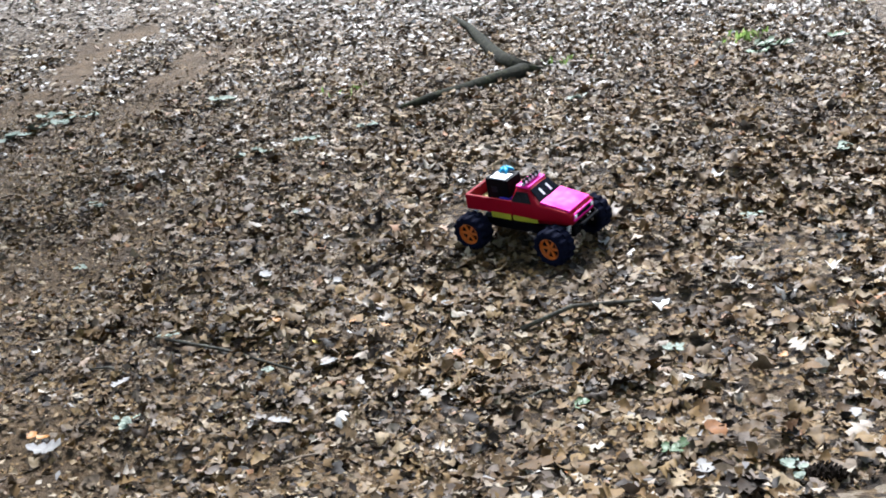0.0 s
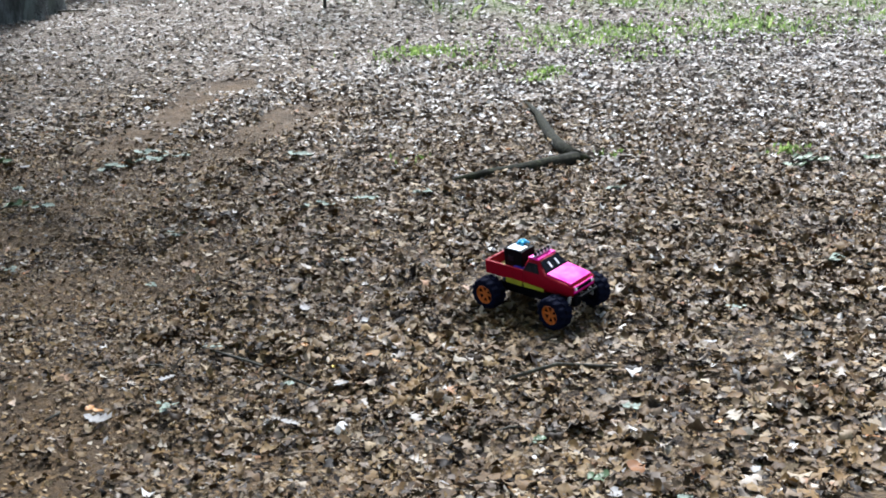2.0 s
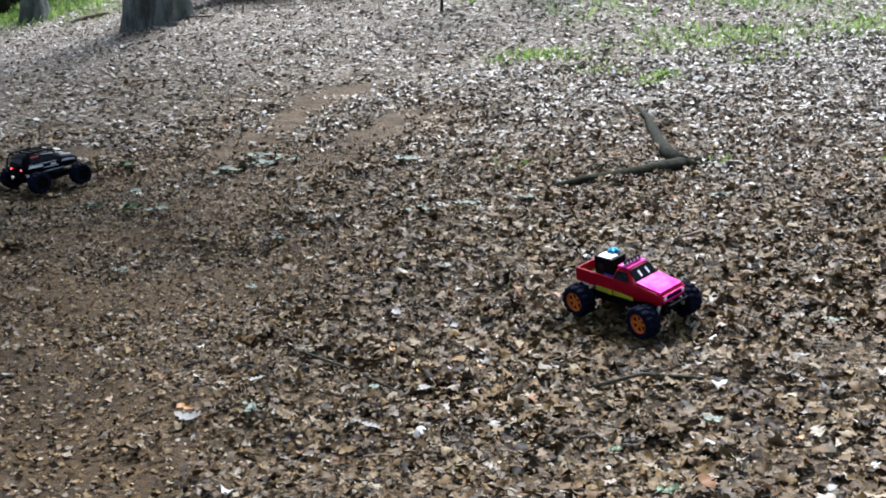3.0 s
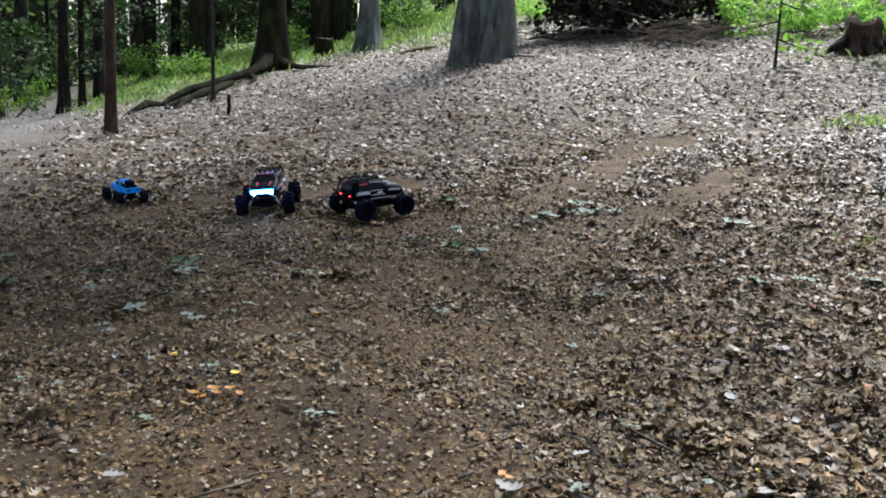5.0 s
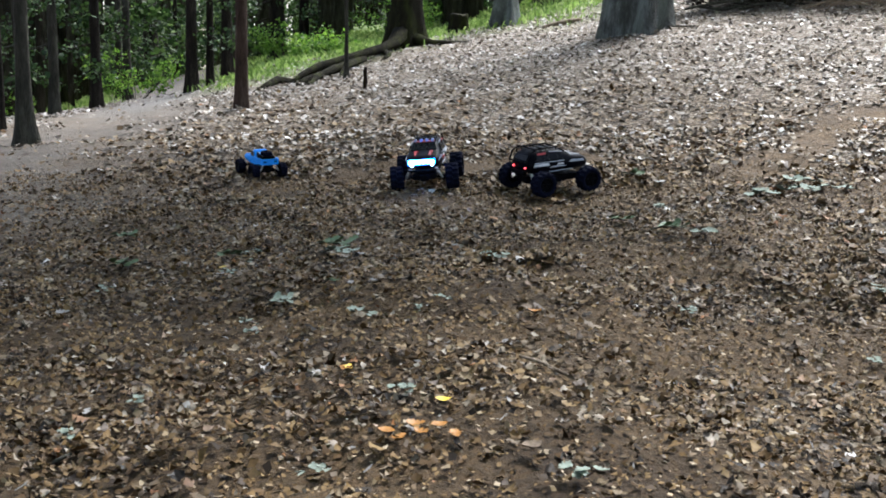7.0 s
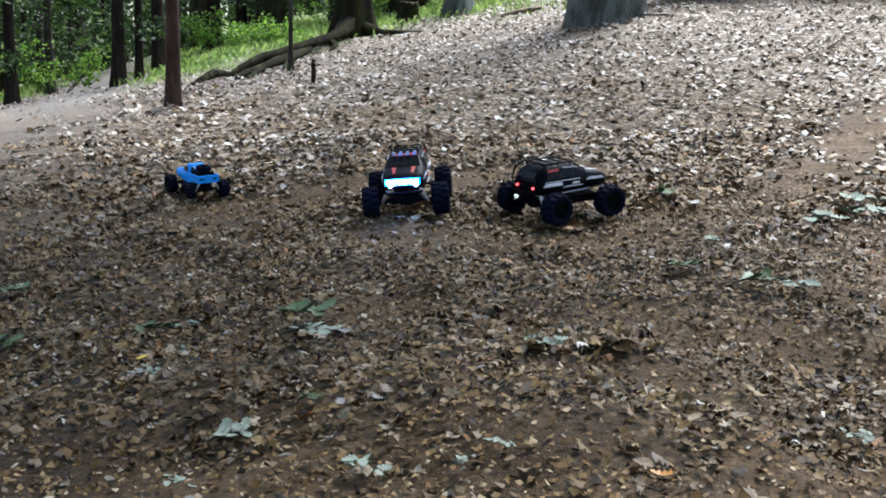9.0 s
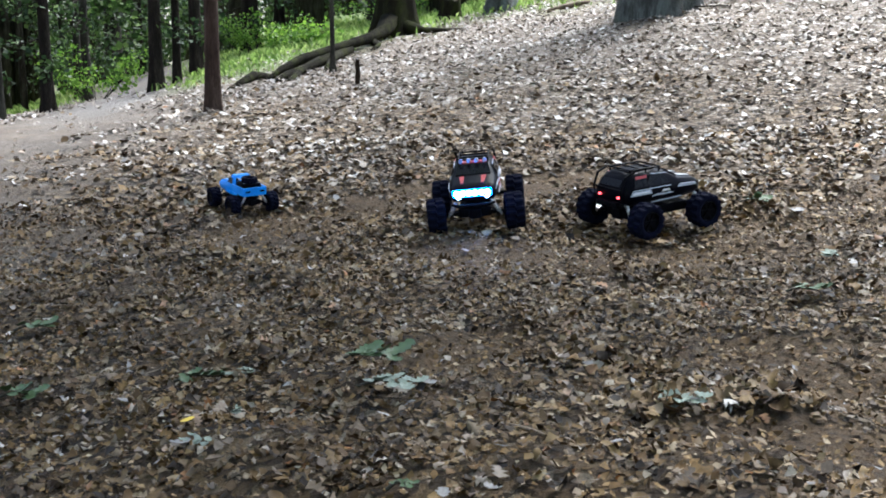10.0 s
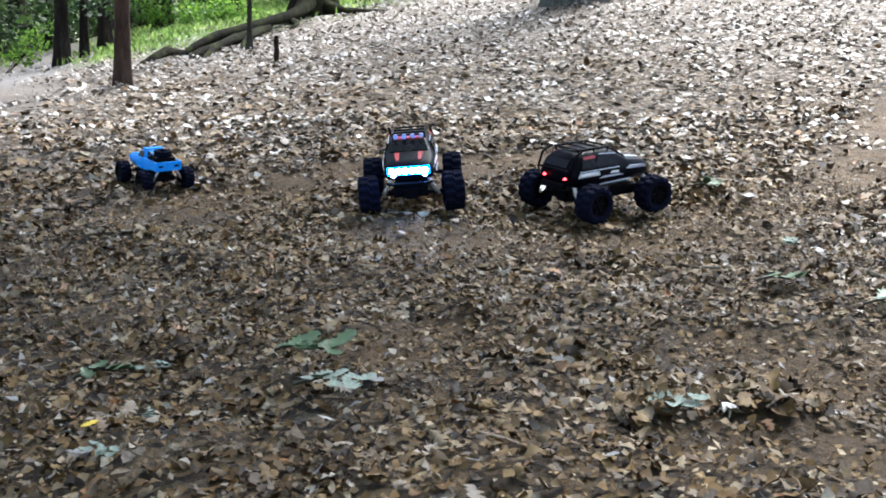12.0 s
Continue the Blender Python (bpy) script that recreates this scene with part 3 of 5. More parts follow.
# ---- trees ----
def trunk_mesh(r, h, flare, lobes, seed, rows=26, seg=20):
    """A tapered, slightly bent stem with root flare."""
    bm = bmesh.new()
    q = random.Random(seed)
    ph, bend = q.uniform(0, 6.28), q.uniform(-0.25, 0.25)
    rings = []
    for i in range(rows + 1):
        u = i / rows
        z = -0.35 + (h + 0.35) * u**2.1
        foot = math.exp(-max(z, -0.1) / (2.2 * r + 0.1))
        ring = []
        for k in range(seg):
            a = 6.2832 * k / seg
            lobe = 1 + flare * foot * (1 + 0.7 * math.cos(lobes * a + ph) + 0.3 * math.cos((lobes + 2) * a - ph))
            rr = r * (1 - 0.7 * max(z, 0) / h) * lobe * (1 + 0.05 * noise.noise((math.cos(a) * 2, math.sin(a) * 2, z * 1.4 + seed)))
            ring.append((rr * math.cos(a) + bend * (z / h) ** 2 * 1.2, rr * math.sin(a) + 0.1 * math.sin(z * 0.5 + ph) * (z / h), z))
        rings.append(ring)
    loft(bm, rings)
    return smooth(bm)


def leaf_cloud(bm_pts, n, size, seed, droop=0.0):
    """Leaf sprays round the given centres: (centre, radius)."""
    r = np.random.default_rng(seed)
    m = max(4, int(n))
    c = np.repeat(np.array([p for p, _ in bm_pts], float), m, 0)
    rad = np.repeat(np.array([w for _, w in bm_pts], float), m)[:, None]

    def unit(v):
        return v / (np.linalg.norm(v, axis=1)[:, None] + 1e-9)

    k = len(c)
    p = c + unit(r.normal(0, 1, (k, 3))) * rad * r.uniform(0.25, 1, (k, 1)) ** 0.7 * np.array([1, 1, 0.7])
    u = r.normal(0, 1, (k, 3))
    u[:, 2] = u[:, 2] * 0.5 - droop
    u = unit(u)
    v = unit(np.cross(u, r.normal(0, 1, (k, 3))))
    s = size * r.uniform(0.6, 1.4, (k, 1))
    w = s * r.uniform(0.3, 0.5, (k, 1))
    co = np.stack([p, p + u * s * 0.5 + v * w, p + u * s, p + u * s * 0.5 - v * w], 1).reshape(-1, 3)
    return co.tolist(), (np.arange(k)[:, None] * 4 + np.arange(4)[None]).tolist()


def data_part(name, verts, faces, material, parent, label=""):
    me = bpy.data.meshes.new(name)
    me.from_pydata(verts, [], faces)
    me.materials.append(material)
    ob = new(name, me)
    ob.parent = parent
    return tagged(ob, label) if label else ob


def limb(top, a, b, r, bark):
    bm = bmesh.new()
    rod(bm, a, b, r, 0.008, 5)
    part("limb", bm, bark, top)


def tree(x, y, r, h, label, category, bark=BARK, leaves=NEEDLES, flare=0.45, lobes=5, seed=0, crown_from=0.45, crown_r=2.2, sprays=34, low=(), turn=0, tilt=0, group="", leaf=0.1):
    top = thing("tree", pose(x, y, hz(x, y) - 0.02, tilt, 0, turn), label, category, group)
    part("trunk", trunk_mesh(r, h, flare, lobes, seed), bark, top)
    q = random.Random(seed + 5)
    clumps = []
    for i in range(sprays):
        u = crown_from + (0.98 - crown_from) * i / sprays
        a, reach = q.uniform(0, 6.28), crown_r * (1.08 - u) * q.uniform(0.7, 1.2) / (1.08 - crown_from)
        z = h * u
        tip = (reach * math.cos(a), reach * math.sin(a), z - 0.25 * reach * q.uniform(0.2, 1))
        limb(top, (0, 0, z), tip, 0.012 + 0.14 * r * (1 - u), bark)
        clumps += [(tip, 0.6), ((tip[0] * 0.6, tip[1] * 0.6, tip[2] + 0.1), 0.55)]
    for z, a, reach in low:
        tip = (reach * math.cos(a), reach * math.sin(a), z - 0.3 * reach)
        limb(top, (0, 0, z), tip, 0.02, bark)
        clumps += [(tip, 0.35), ((tip[0] * 0.6, tip[1] * 0.6, tip[2] + 0.1), 0.3)]
    v, fc = leaf_cloud(clumps, 30, leaf, seed + 9, 0.35)
    data_part("crown", v, fc, leaves, top)
    return top


def low_twigs(seed, n, reach):
    """Drooping lower branches: height, direction, length."""
    q = random.Random(seed)
    return tuple((q.uniform(0.9, 2.6), q.uniform(0, 6.28), reach * q.uniform(0.5, 1.1)) for _ in range(n))


# the stems that stand near enough to be told apart: place, radius, height
tree(-4.21, 17.32, 0.09, 11, "slim straight conifer with reddish brown bark standing on leaf litter", "conifer", RED_BARK, flare=0.3, seed=3, sprays=26, crown_r=1.6)
tree(-5.95, 14.1, 0.083, 9, "dark young tree with spreading root foot", "tree", GREY_BARK, flare=0.85, lobes=3, seed=23, sprays=18, crown_r=1.2)
tree(-6.96, 15.75, 0.035, 7, "very thin dark stem among dry leaves", "conifer", flare=0.3, seed=22, sprays=12, crown_r=0.9)
for k, (tx, ty, tr_, th, bark, twigs, label) in enumerate([
        (-8.94, 22.3, 0.095, 11, "grey", 3, "slim grey conifer past the footpath"),
        (-9.32, 21.7, 0.065, 9, "grey", 2, "thin grey conifer stem past the footpath"),
        (-14.6, 37.3, 0.14, 13, "grey", 6, "grey spruce far beyond the footpath"),
        (-8.64, 23.66, 0.107, 11, "dark", 3, "slim dark conifer beside the footpath"),
        (-11.5, 33.2, 0.10, 12, "grey", 5, "slim grey conifer with hanging dead twigs"),
        (-10.72, 31.6, 0.112, 12, "grey", 4, "grey conifer standing at the footpath's edge"),
        (-12.4, 38.9, 0.26, 15, "grey", 4, "stout grey conifer at the bend of the footpath"),
        (-12.28, 41.3, 0.083, 11, "dark", 2, "thin dark conifer where the footpath ends"),
        (-7.02, 24.74, 0.12, 12, "dark", 2, "nearly black conifer stem at the footpath's edge"),
        (-6.78, 25.3, 0.08, 11, "dark", 4, "dark conifer stem with low drooping twigs"),
        (-7.07, 27.9, 0.13, 13, "dark", 5, "dark conifer on the green bank"),
        (-7.02, 33.3, 0.22, 14, "dark", 9, "stout dark spruce with hanging lower branches"),
        (-6.39, 34.05, 0.145, 14, "dark", 6, "straight dark conifer on the bank"),
        (-5.56, 34.7, 0.2, 14, "grey", 6, "grey spruce behind the mossy tree"),
        (-10.9, 25.6, 0.08, 10, "grey", 5, "slender grey conifer with dead lower twigs"),
        (-12.6, 27.4, 0.12, 12, "grey", 6, "grey spruce beyond the footpath"),
        (-11.4, 22.6, 0.09, 10, "grey", 5, "slim grey spruce beyond the footpath"),
        (-13.3, 31.0, 0.13, 12, "dark", 6, "dark spruce beyond the footpath"),
        (-4.3, 38.0, 0.17, 14, "grey", 5, "grey conifer on the far green brow"),
        (-3.0, 40.0, 0.15, 14, "grey", 3, "slim conifer on the far green brow"),
        (0.6, 41.0, 0.2, 14, "grey", 3, "grey stem on the far brow"),
        (1.5, 38.0, 0.16, 14, "grey", 2, "slim grey stem behind the oak")]):
    tree(tx, ty, tr_, th, label, "conifer", GREY_BARK if bark == "grey" else BARK, flare=0.35, seed=100 + k, sprays=int(8 + 1.3 * th), crown_r=0.9 + 4 * tr_, low=low_twigs(k, twigs, 0.7 + 3 * tr_), tilt=1.5 if k == 10 else 0)
tree(-0.65, 30.3, 0.25, 15, "grey beech with a flared foot on the brow", "beech", OAK_BARK, GREEN, flare=0.6, lobes=4, seed=26, sprays=16, crown_r=2.6, crown_from=0.6)
oak = tree(1.86, 23.65, 0.56, 14, "massive old oak with grey lichened bark and mossy foot", "oak", OLD_OAK, GREEN, flare=0.34, lobes=5, seed=27, sprays=20, crown_r=2.6, crown_from=0.7, turn=40)
tree(-3.44, 22.2, 0.04, 5, "thin bare sapling stem by the root", "sapling", GREY_BARK, flare=0.5, lobes=3, seed=28, sprays=10, crown_r=0.7, crown_from=0.5)
tree(6.55, 19.2, 0.024, 4.5, "thin young sapling with green twigs", "sapling", GREY_BARK, GREEN, flare=0.3, seed=29, sprays=9, crown_r=0.6, crown_from=0.4, leaf=0.09, low=((0.5, 0.3, 0.5), (0.8, 2.6, 0.6), (1.1, 5.5, 0.6), (1.4, 3.9, 0.7)))
tree(8.89, 19.4, 0.02, 4.0, "thin leafy sapling by the stump", "sapling", GREY_BARK, GREEN, flare=0.12, seed=30, sprays=9, crown_r=0.6, crown_from=0.3, leaf=0.09, low=((0.6, 0.9, 0.5), (1.0, 3.6, 0.5), (1.3, 5.0, 0.6)))

# the old tree whose roots run down the bank
root_tree = tree(-2.8, 26.9, 0.29, 14, "mossy old tree with long exposed roots on the bank", "tree", MOSSY, GREEN, flare=0.5, lobes=4, seed=31, sprays=16, crown_r=2.4, crown_from=0.65)


def root_limb(pts, radii, seed):
    bm = bmesh.new()
    base = root_tree.matrix_world.inverted()
    world_pts = [Vector((px, py, hz(px, py) + dz)) for px, py, dz in pts]
    tube(bm, [base @ p for p in world_pts], radii, 10, 0.16, seed)
    part("root", smooth(bm), MOSSY, root_tree, "long bare surface root")


root_limb([(-2.88, 26.7, 0.32), (-3.0, 26.0, 0.17), (-3.15, 25.3, 0.14), (-3.45, 24.6, 0.16), (-3.8, 24.0, 0.19), (-4.15, 23.5, 0.17), (-4.4, 22.9, 0.09), (-4.55, 22.3, -0.03)], [0.22, 0.14, 0.1, 0.085, 0.09, 0.08, 0.06, 0.03], 1)
root_limb([(-3.45, 24.6, 0.06), (-3.75, 23.7, 0.08), (-4.0, 22.9, 0.06), (-4.2, 22.3, 0.07), (-4.33, 21.6, -0.02)], [0.09, 0.085, 0.07, 0.055, 0.02], 2)
root_limb([(-3.85, 23.7, 0.08), (-4.05, 22.7, 0.06), (-4.05, 22.0, 0.03), (-4.15, 21.5, -0.03)], [0.07, 0.06, 0.045, 0.02], 3)
root_limb([(-2.6, 26.7, 0.2), (-2.2, 26.6, 0.07), (-1.8, 26.8, 0.03), (-1.3, 27.3, -0.04)], [0.16, 0.085, 0.06, 0.03], 4)
root_limb([(-3.55, 24.3, 0.08), (-3.6, 23.4, 0.09), (-3.62, 22.8, 0.04), (-3.6, 22.3, -0.03)], [0.06, 0.055, 0.04, 0.02], 5)
root_limb([(-3.1, 25.4, 0.05), (-2.95, 24.9, 0.04), (-3.1, 24.4, -0.03)], [0.07, 0.05, 0.02], 6)
root_limb([(-4.55, 22.9, 0.0), (-4.75, 22.4, 0.1), (-4.85, 21.9, 0.08), (-5.05, 21.5, -0.03)], [0.04, 0.075, 0.06, 0.02], 7)


def stump(x, y, r, h, seed, label):
    top = thing("tree_stump", pose(x, y, hz(x, y) - 0.02), label, "tree stump")
    bm = bmesh.new()
    rings, q = [], random.Random(seed)
    for z in (-0.15, 0.0, 0.06, 0.14, h * 0.5, h * 0.85, h):
        ring = []
        for k in range(18):
            a = 6.2832 * k / 18
            fl = 1 + 0.7 * math.exp(-max(z, 0) / 0.12) * (1 + 0.6 * math.cos(5 * a + seed)) * 0.7
            jag = q.uniform(-0.06, 0.08) * h * 2 if z == h else 0
            rr = r * fl * (1 + 0.08 * math.cos(3 * a + z * 4))
            ring.append((rr * math.cos(a), rr * math.sin(a), z + jag))
        rings.append(ring)
    loft(bm, rings)
    part("stump_bark", smooth(bm), MOSSY if seed % 2 else RED_BARK, top)
    cut = bmesh.new()
    bmesh.ops.create_circle(cut, cap_ends=True, segments=18, radius=r * 0.8, matrix=Matrix.Translation((0, 0, h * 1.03)))
    geo = bmesh.ops.extrude_face_region(cut, geom=cut.faces[:])
    bmesh.ops.translate(cut, vec=(0, 0, -0.1), verts=[v for v in geo["geom"] if isinstance(v, bmesh.types.BMVert)])
    part("cut_face", cut, ROTTEN, top, "weathered cut face")
    return top


stump(-1.84, 30.9, 0.24, 0.45, 3, "small sawn tree stump with mossy bark")
broken = stump(8.3, 19.9, 0.3, 0.5, 4, "old broken tree stump with brown split wood")
for k, (a, hh, w) in enumerate([(2.4, 0.2, 0.1), (2.9, 0.16, 0.1), (1.9, 0.12, 0.09), (0.4, 0.1, 0.1), (-0.5, 0.12, 0.09), (3.5, 0.14, 0.09)]):
    bm = bmesh.new()
    tube(bm, [(0.24 * math.cos(a), 0.24 * math.sin(a), 0.4), (0.23 * math.cos(a), 0.23 * math.sin(a), 0.5 + hh * 0.5), (0.2 * math.cos(a + 0.1), 0.2 * math.sin(a + 0.1), 0.5 + hh)], [w, w * 0.7, 0.012], 7, 0.25, 500 + k)
    part("splinter", bm, ROTTEN if k % 2 else BARK, broken, "split upright shard of old wood")
for k, (a, ln) in enumerate([(3.3, 0.75), (-0.2, 0.8), (4.4, 0.6), (5.3, 0.55), (2.6, 0.6)]):
    bm = bmesh.new()
    tube(bm, [(0.2 * math.cos(a), 0.2 * math.sin(a), 0.22), (0.6 * ln * math.cos(a), 0.6 * ln * math.sin(a), 0.1), (ln * math.cos(a + 0.15), ln * math.sin(a + 0.15), -0.04)], [0.13, 0.08, 0.03], 8, 0.15, 520 + k)
    part("root", smooth(bm), BARK, broken)


def stick(name, pts, radii, label, category, material=DEADWOOD, seed=0, side=()):
    """A branch on the floor: heights are given above the soil."""
    bm = bmesh.new()
    world_pts = [Vector((px, py, hz(px, py) + dz)) for px, py, dz in pts]
    base = Matrix.Translation(world_pts[0])
    inv = base.inverted()
    tube(bm, [inv @ p for p in world_pts], radii, 9, 0.14, seed)
    top = thing(name, base, label, category)
    part("stem", smooth(bm), material, top)
    for n, (sp, sr) in enumerate(side):
        b2 = bmesh.new()
        tube(b2, [inv @ Vector((px, py, hz(px, py) + dz)) for px, py, dz in sp], sr, 8, 0.14, seed + n + 1)
        part("side_branch", smooth(b2), material, top)
    return top


# the forked branch lying on the leaves
stick("fallen_branch", [(3.75, 7.68, 0.012), (4.1, 7.76, 0.03), (4.5, 7.9, 0.04), (4.85, 8.02, 0.045), (5.2, 8.13, 0.045)], [0.021, 0.036, 0.047, 0.052, 0.058],
      "forked dark fallen branch with mossy bark on leaf litter", "fallen branch", BRANCH_BARK, 4,
      (([(5.2, 8.13, 0.045), (5.33, 8.6, 0.05), (5.5, 9.1, 0.06), (5.75, 9.7, 0.05), (6.1, 10.5, 0.05), (6.43, 11.4, 0.02)], [0.068, 0.065, 0.057, 0.052, 0.036, 0.017]),
       ([(5.15, 8.15, 0.045), (5.26, 8.1, 0.05), (5.32, 8.04, 0.02)], [0.052, 0.039, 0.018])))
stick("fallen_log", [(0.2, 27.0, 0.02), (0.45, 27.1, 0.05), (0.8, 27.1, 0.05), (1.05, 27.2, 0.03)], [0.03, 0.05, 0.05, 0.03], "short brown log lying across the brow", "log", ROTTEN, 6)
stick("twig", [(3.93, 5.97, 0.02), (4.03, 5.98, 0.028), (4.14, 5.96, 0.03)], [0.012, 0.013, 0.011], "pale peeled stick on brown leaves", "stick", ROTTEN, 7)
stick("twig", [(1.15, 4.75, 0.03), (1.35, 4.5, 0.035), (1.5, 4.15, 0.03)], [0.006, 0.007, 0.005], "thin dark twig on leaf litter", "twig", DEADWOOD, 8)
stick("twig", [(2.42, 4.0, 0.03), (2.65, 3.97, 0.045), (2.92, 3.87, 0.03)], [0.01, 0.01, 0.006], "dark broken twig on leaf litter", "twig", DEADWOOD, 9)
stick("twig", [(-0.62, 3.62, 0.01), (-0.4, 3.72, 0.015)], [0.006, 0.005], "short pale twig on bare soil", "twig", ROTTEN, 10)
stick("twig", [(1.85, 24.2, 0.02), (2.3, 23.4, 0.05), (2.9, 22.9, 0.03)], [0.02, 0.02, 0.01], "grey branch lying on the bank", "branch", DEADWOOD, 12)
stake_top = thing("stake", pose(-2.73, 19.35, hz(-2.73, 19.35)), "short weathered wooden stake stuck in the slope", "stake")
bm = bmesh.new()
tube(bm, [(0, 0, -0.2), (0.01, 0, 0.15), (0, 0.01, 0.3), (0.005, 0, 0.36)], [0.035, 0.036, 0.034, 0.03], 8, 0.1, 2)
part("post", bm, POSTWOOD, stake_top)

# the round-pole trestle by the footpath
rail = thing("trestle_fence", pose(-4.5, 9.6, hz(-4.5, 9.6)), "leaning round-pole wooden trestle fence with a crossbar", "fence")


def pole(name, pts, r):
    b = bmesh.new()
    tube(b, pts, [r] * len(pts), 10, 0.06, 3)
    part(name, smooth(b), POSTWOOD, rail)


pole("post", [(-0.02, 0.05, -0.15), (-0.12, 0.05, 0.5), (-0.28, 0.08, 1.4)], 0.05)
pole("post", [(0.42, -1.15, -0.15), (0.32, -1.15, 0.5), (0.14, -1.12, 1.4)], 0.055)
pole("crossbar", [(-0.2, 0.3, 0.78), (0.0, -0.5, 0.8), (0.22, -1.3, 0.8)], 0.045)
pole("brace", [(0.5, -1.7, -0.1), (0.25, -1.2, 0.7)], 0.04)

# the dark brush pile behind the oak, its pale sticks at the nearer end
brush = thing("brush_pile", pose(4.9, 23.7, hz(4.9, 23.7)), "dark pile of dead branches with pale sticks on the bank", "brush pile")
q = random.Random(44)


def on_pile(u, v, up):
    """u along the pile, v across it, height above the soil."""
    px, py = 0.76 * u + 0.65 * v, -0.65 * u + 0.76 * v
    return (px, py, hz(4.9 + px, 23.7 + py) - hz(4.9, 23.7) + up)


for n in range(84):
    b = bmesh.new()
    pale = n % 2
    au, av = (q.uniform(0.6, 2.5), q.uniform(-1.0, 0.3)) if pale else (q.uniform(-2.3, 2.0), q.uniform(-0.5, 1.2))
    a, ln = q.uniform(-0.5, 0.5) + (3.14 if q.random() < 0.6 else 0), q.uniform(0.4, 1.7)
    z0, z1 = q.uniform(0.0, 0.3), q.uniform(0.02, 0.6)
    rr = q.uniform(0.006, 0.018) if pale else q.uniform(0.01, 0.03)
    pts = [on_pile(au + ln * w * math.cos(a), av + ln * w * math.sin(a), z0 * (1 - w) + z1 * w + q.uniform(-0.02, 0.08)) for w in (0, 0.35, 0.7, 1)]
    tube(b, pts, [rr, rr * 0.9, rr * 0.7, rr * 0.4], 6, 0.12, n)
    part("branch", b, ROTTEN if pale else DEADWOOD, brush, "pale dry stick" if pale else "")
v, fc = leaf_cloud([(on_pile(q.uniform(-2.6, 1.6), q.uniform(0.1, 1.8), q.uniform(0.15, 1.9)), 0.6) for n in range(70)], 70, 0.16, 45, 0.3)
data_part("withered_foliage", v, fc, leafy("withered_twigs", [(0.0, (0.012, 0.009, 0.007)), (1.0, (0.04, 0.03, 0.022))], 0.8, 0.2), brush)
stick("pale_stick", [(5.34, 19.0, 0.02), (5.35, 19.02, 0.2), (5.33, 19.0, 0.36)], [0.012, 0.012, 0.008], "short pale stick standing in dry leaves", "stick", PALEWOOD, 13)


# ---- shrubs, grass and the wood beyond ----
def shrub(x, y, w, h, n, seed, label, material=GREEN, size=0.13):
    top = thing("shrub", pose(x, y, hz(x, y) - 0.02), label, "shrub", "shrubs at the wood's edge")
    q = random.Random(seed)
    clumps = []
    for k in range(9):
        a, reach = q.uniform(0, 6.28), w * q.uniform(0.2, 0.55)
        tip = (reach * math.cos(a), reach * math.sin(a), h * q.uniform(0.4, 1.0))
        stem = bmesh.new()
        rod(stem, (0.1 * math.cos(a), 0.1 * math.sin(a), -0.05), tip, 0.012, 0.004, 5)
        part("stem", stem, BARK, top)
        clumps += [(tip, 0.3 * w * 0.6), ((tip[0] * 0.7, tip[1] * 0.7, tip[2] * 0.55), 0.25 * w * 0.6)]
    v, fc = leaf_cloud(clumps, n, size, seed + 1)
    data_part("foliage", v, fc, material, top)
    return top


for k, (sx, sy, sw, sh) in enumerate([(7.9, 22.0, 1.2, 0.6), (7.1, 22.8, 1.4, 0.8), (8.8, 21.9, 1.2, 0.7), (9.1, 20.7, 0.9, 0.45), (9.7, 20.4, 1.3, 0.8), (10.2, 19.7, 1.5, 0.9), (10.6, 19.0, 1.5, 0.9), (9.9, 18.6, 0.9, 0.45), (11.4, 18.4, 1.8, 1.1), (10.8, 21.5, 2.0, 1.3), (12.5, 19.8, 2.2, 1.3), (9.8, 23.2, 2.4, 1.6), (8.3, 24.2, 2.0, 1.2), (6.6, 24.8, 1.6, 0.9), (12.0, 22.6, 3.0, 2.1), (14.6, 21.0, 3.0, 2.2), (13.8, 18.0, 2.4, 1.4), (7.3, 27.4, 2.6, 1.5), (10.9, 26.5, 3.2, 2.4), (5.3, 28.0, 2.0, 0.9), (3.6, 28.9, 1.6, 0.5)]):
    shrub(sx, sy, sw, sh, 90, 60 + k, "bright green leafy shrub at the wood's edge", SUNLIT, 0.06)
for k, (sx, sy, sw, sh) in enumerate([(-5.0, 27.5, 1.5, 0.5), (-6.4, 31.5, 2.0, 0.9), (-9.8, 29.5, 2.4, 1.2), (-3.4, 33.5, 2.4, 1.0), (-13.0, 26.5, 2.6, 1.1), (0.6, 34.0, 2.6, 1.1)]):
    shrub(sx, sy, sw, sh, 70, 80 + k, "green undergrowth shrub among the conifers", GREEN, 0.075)


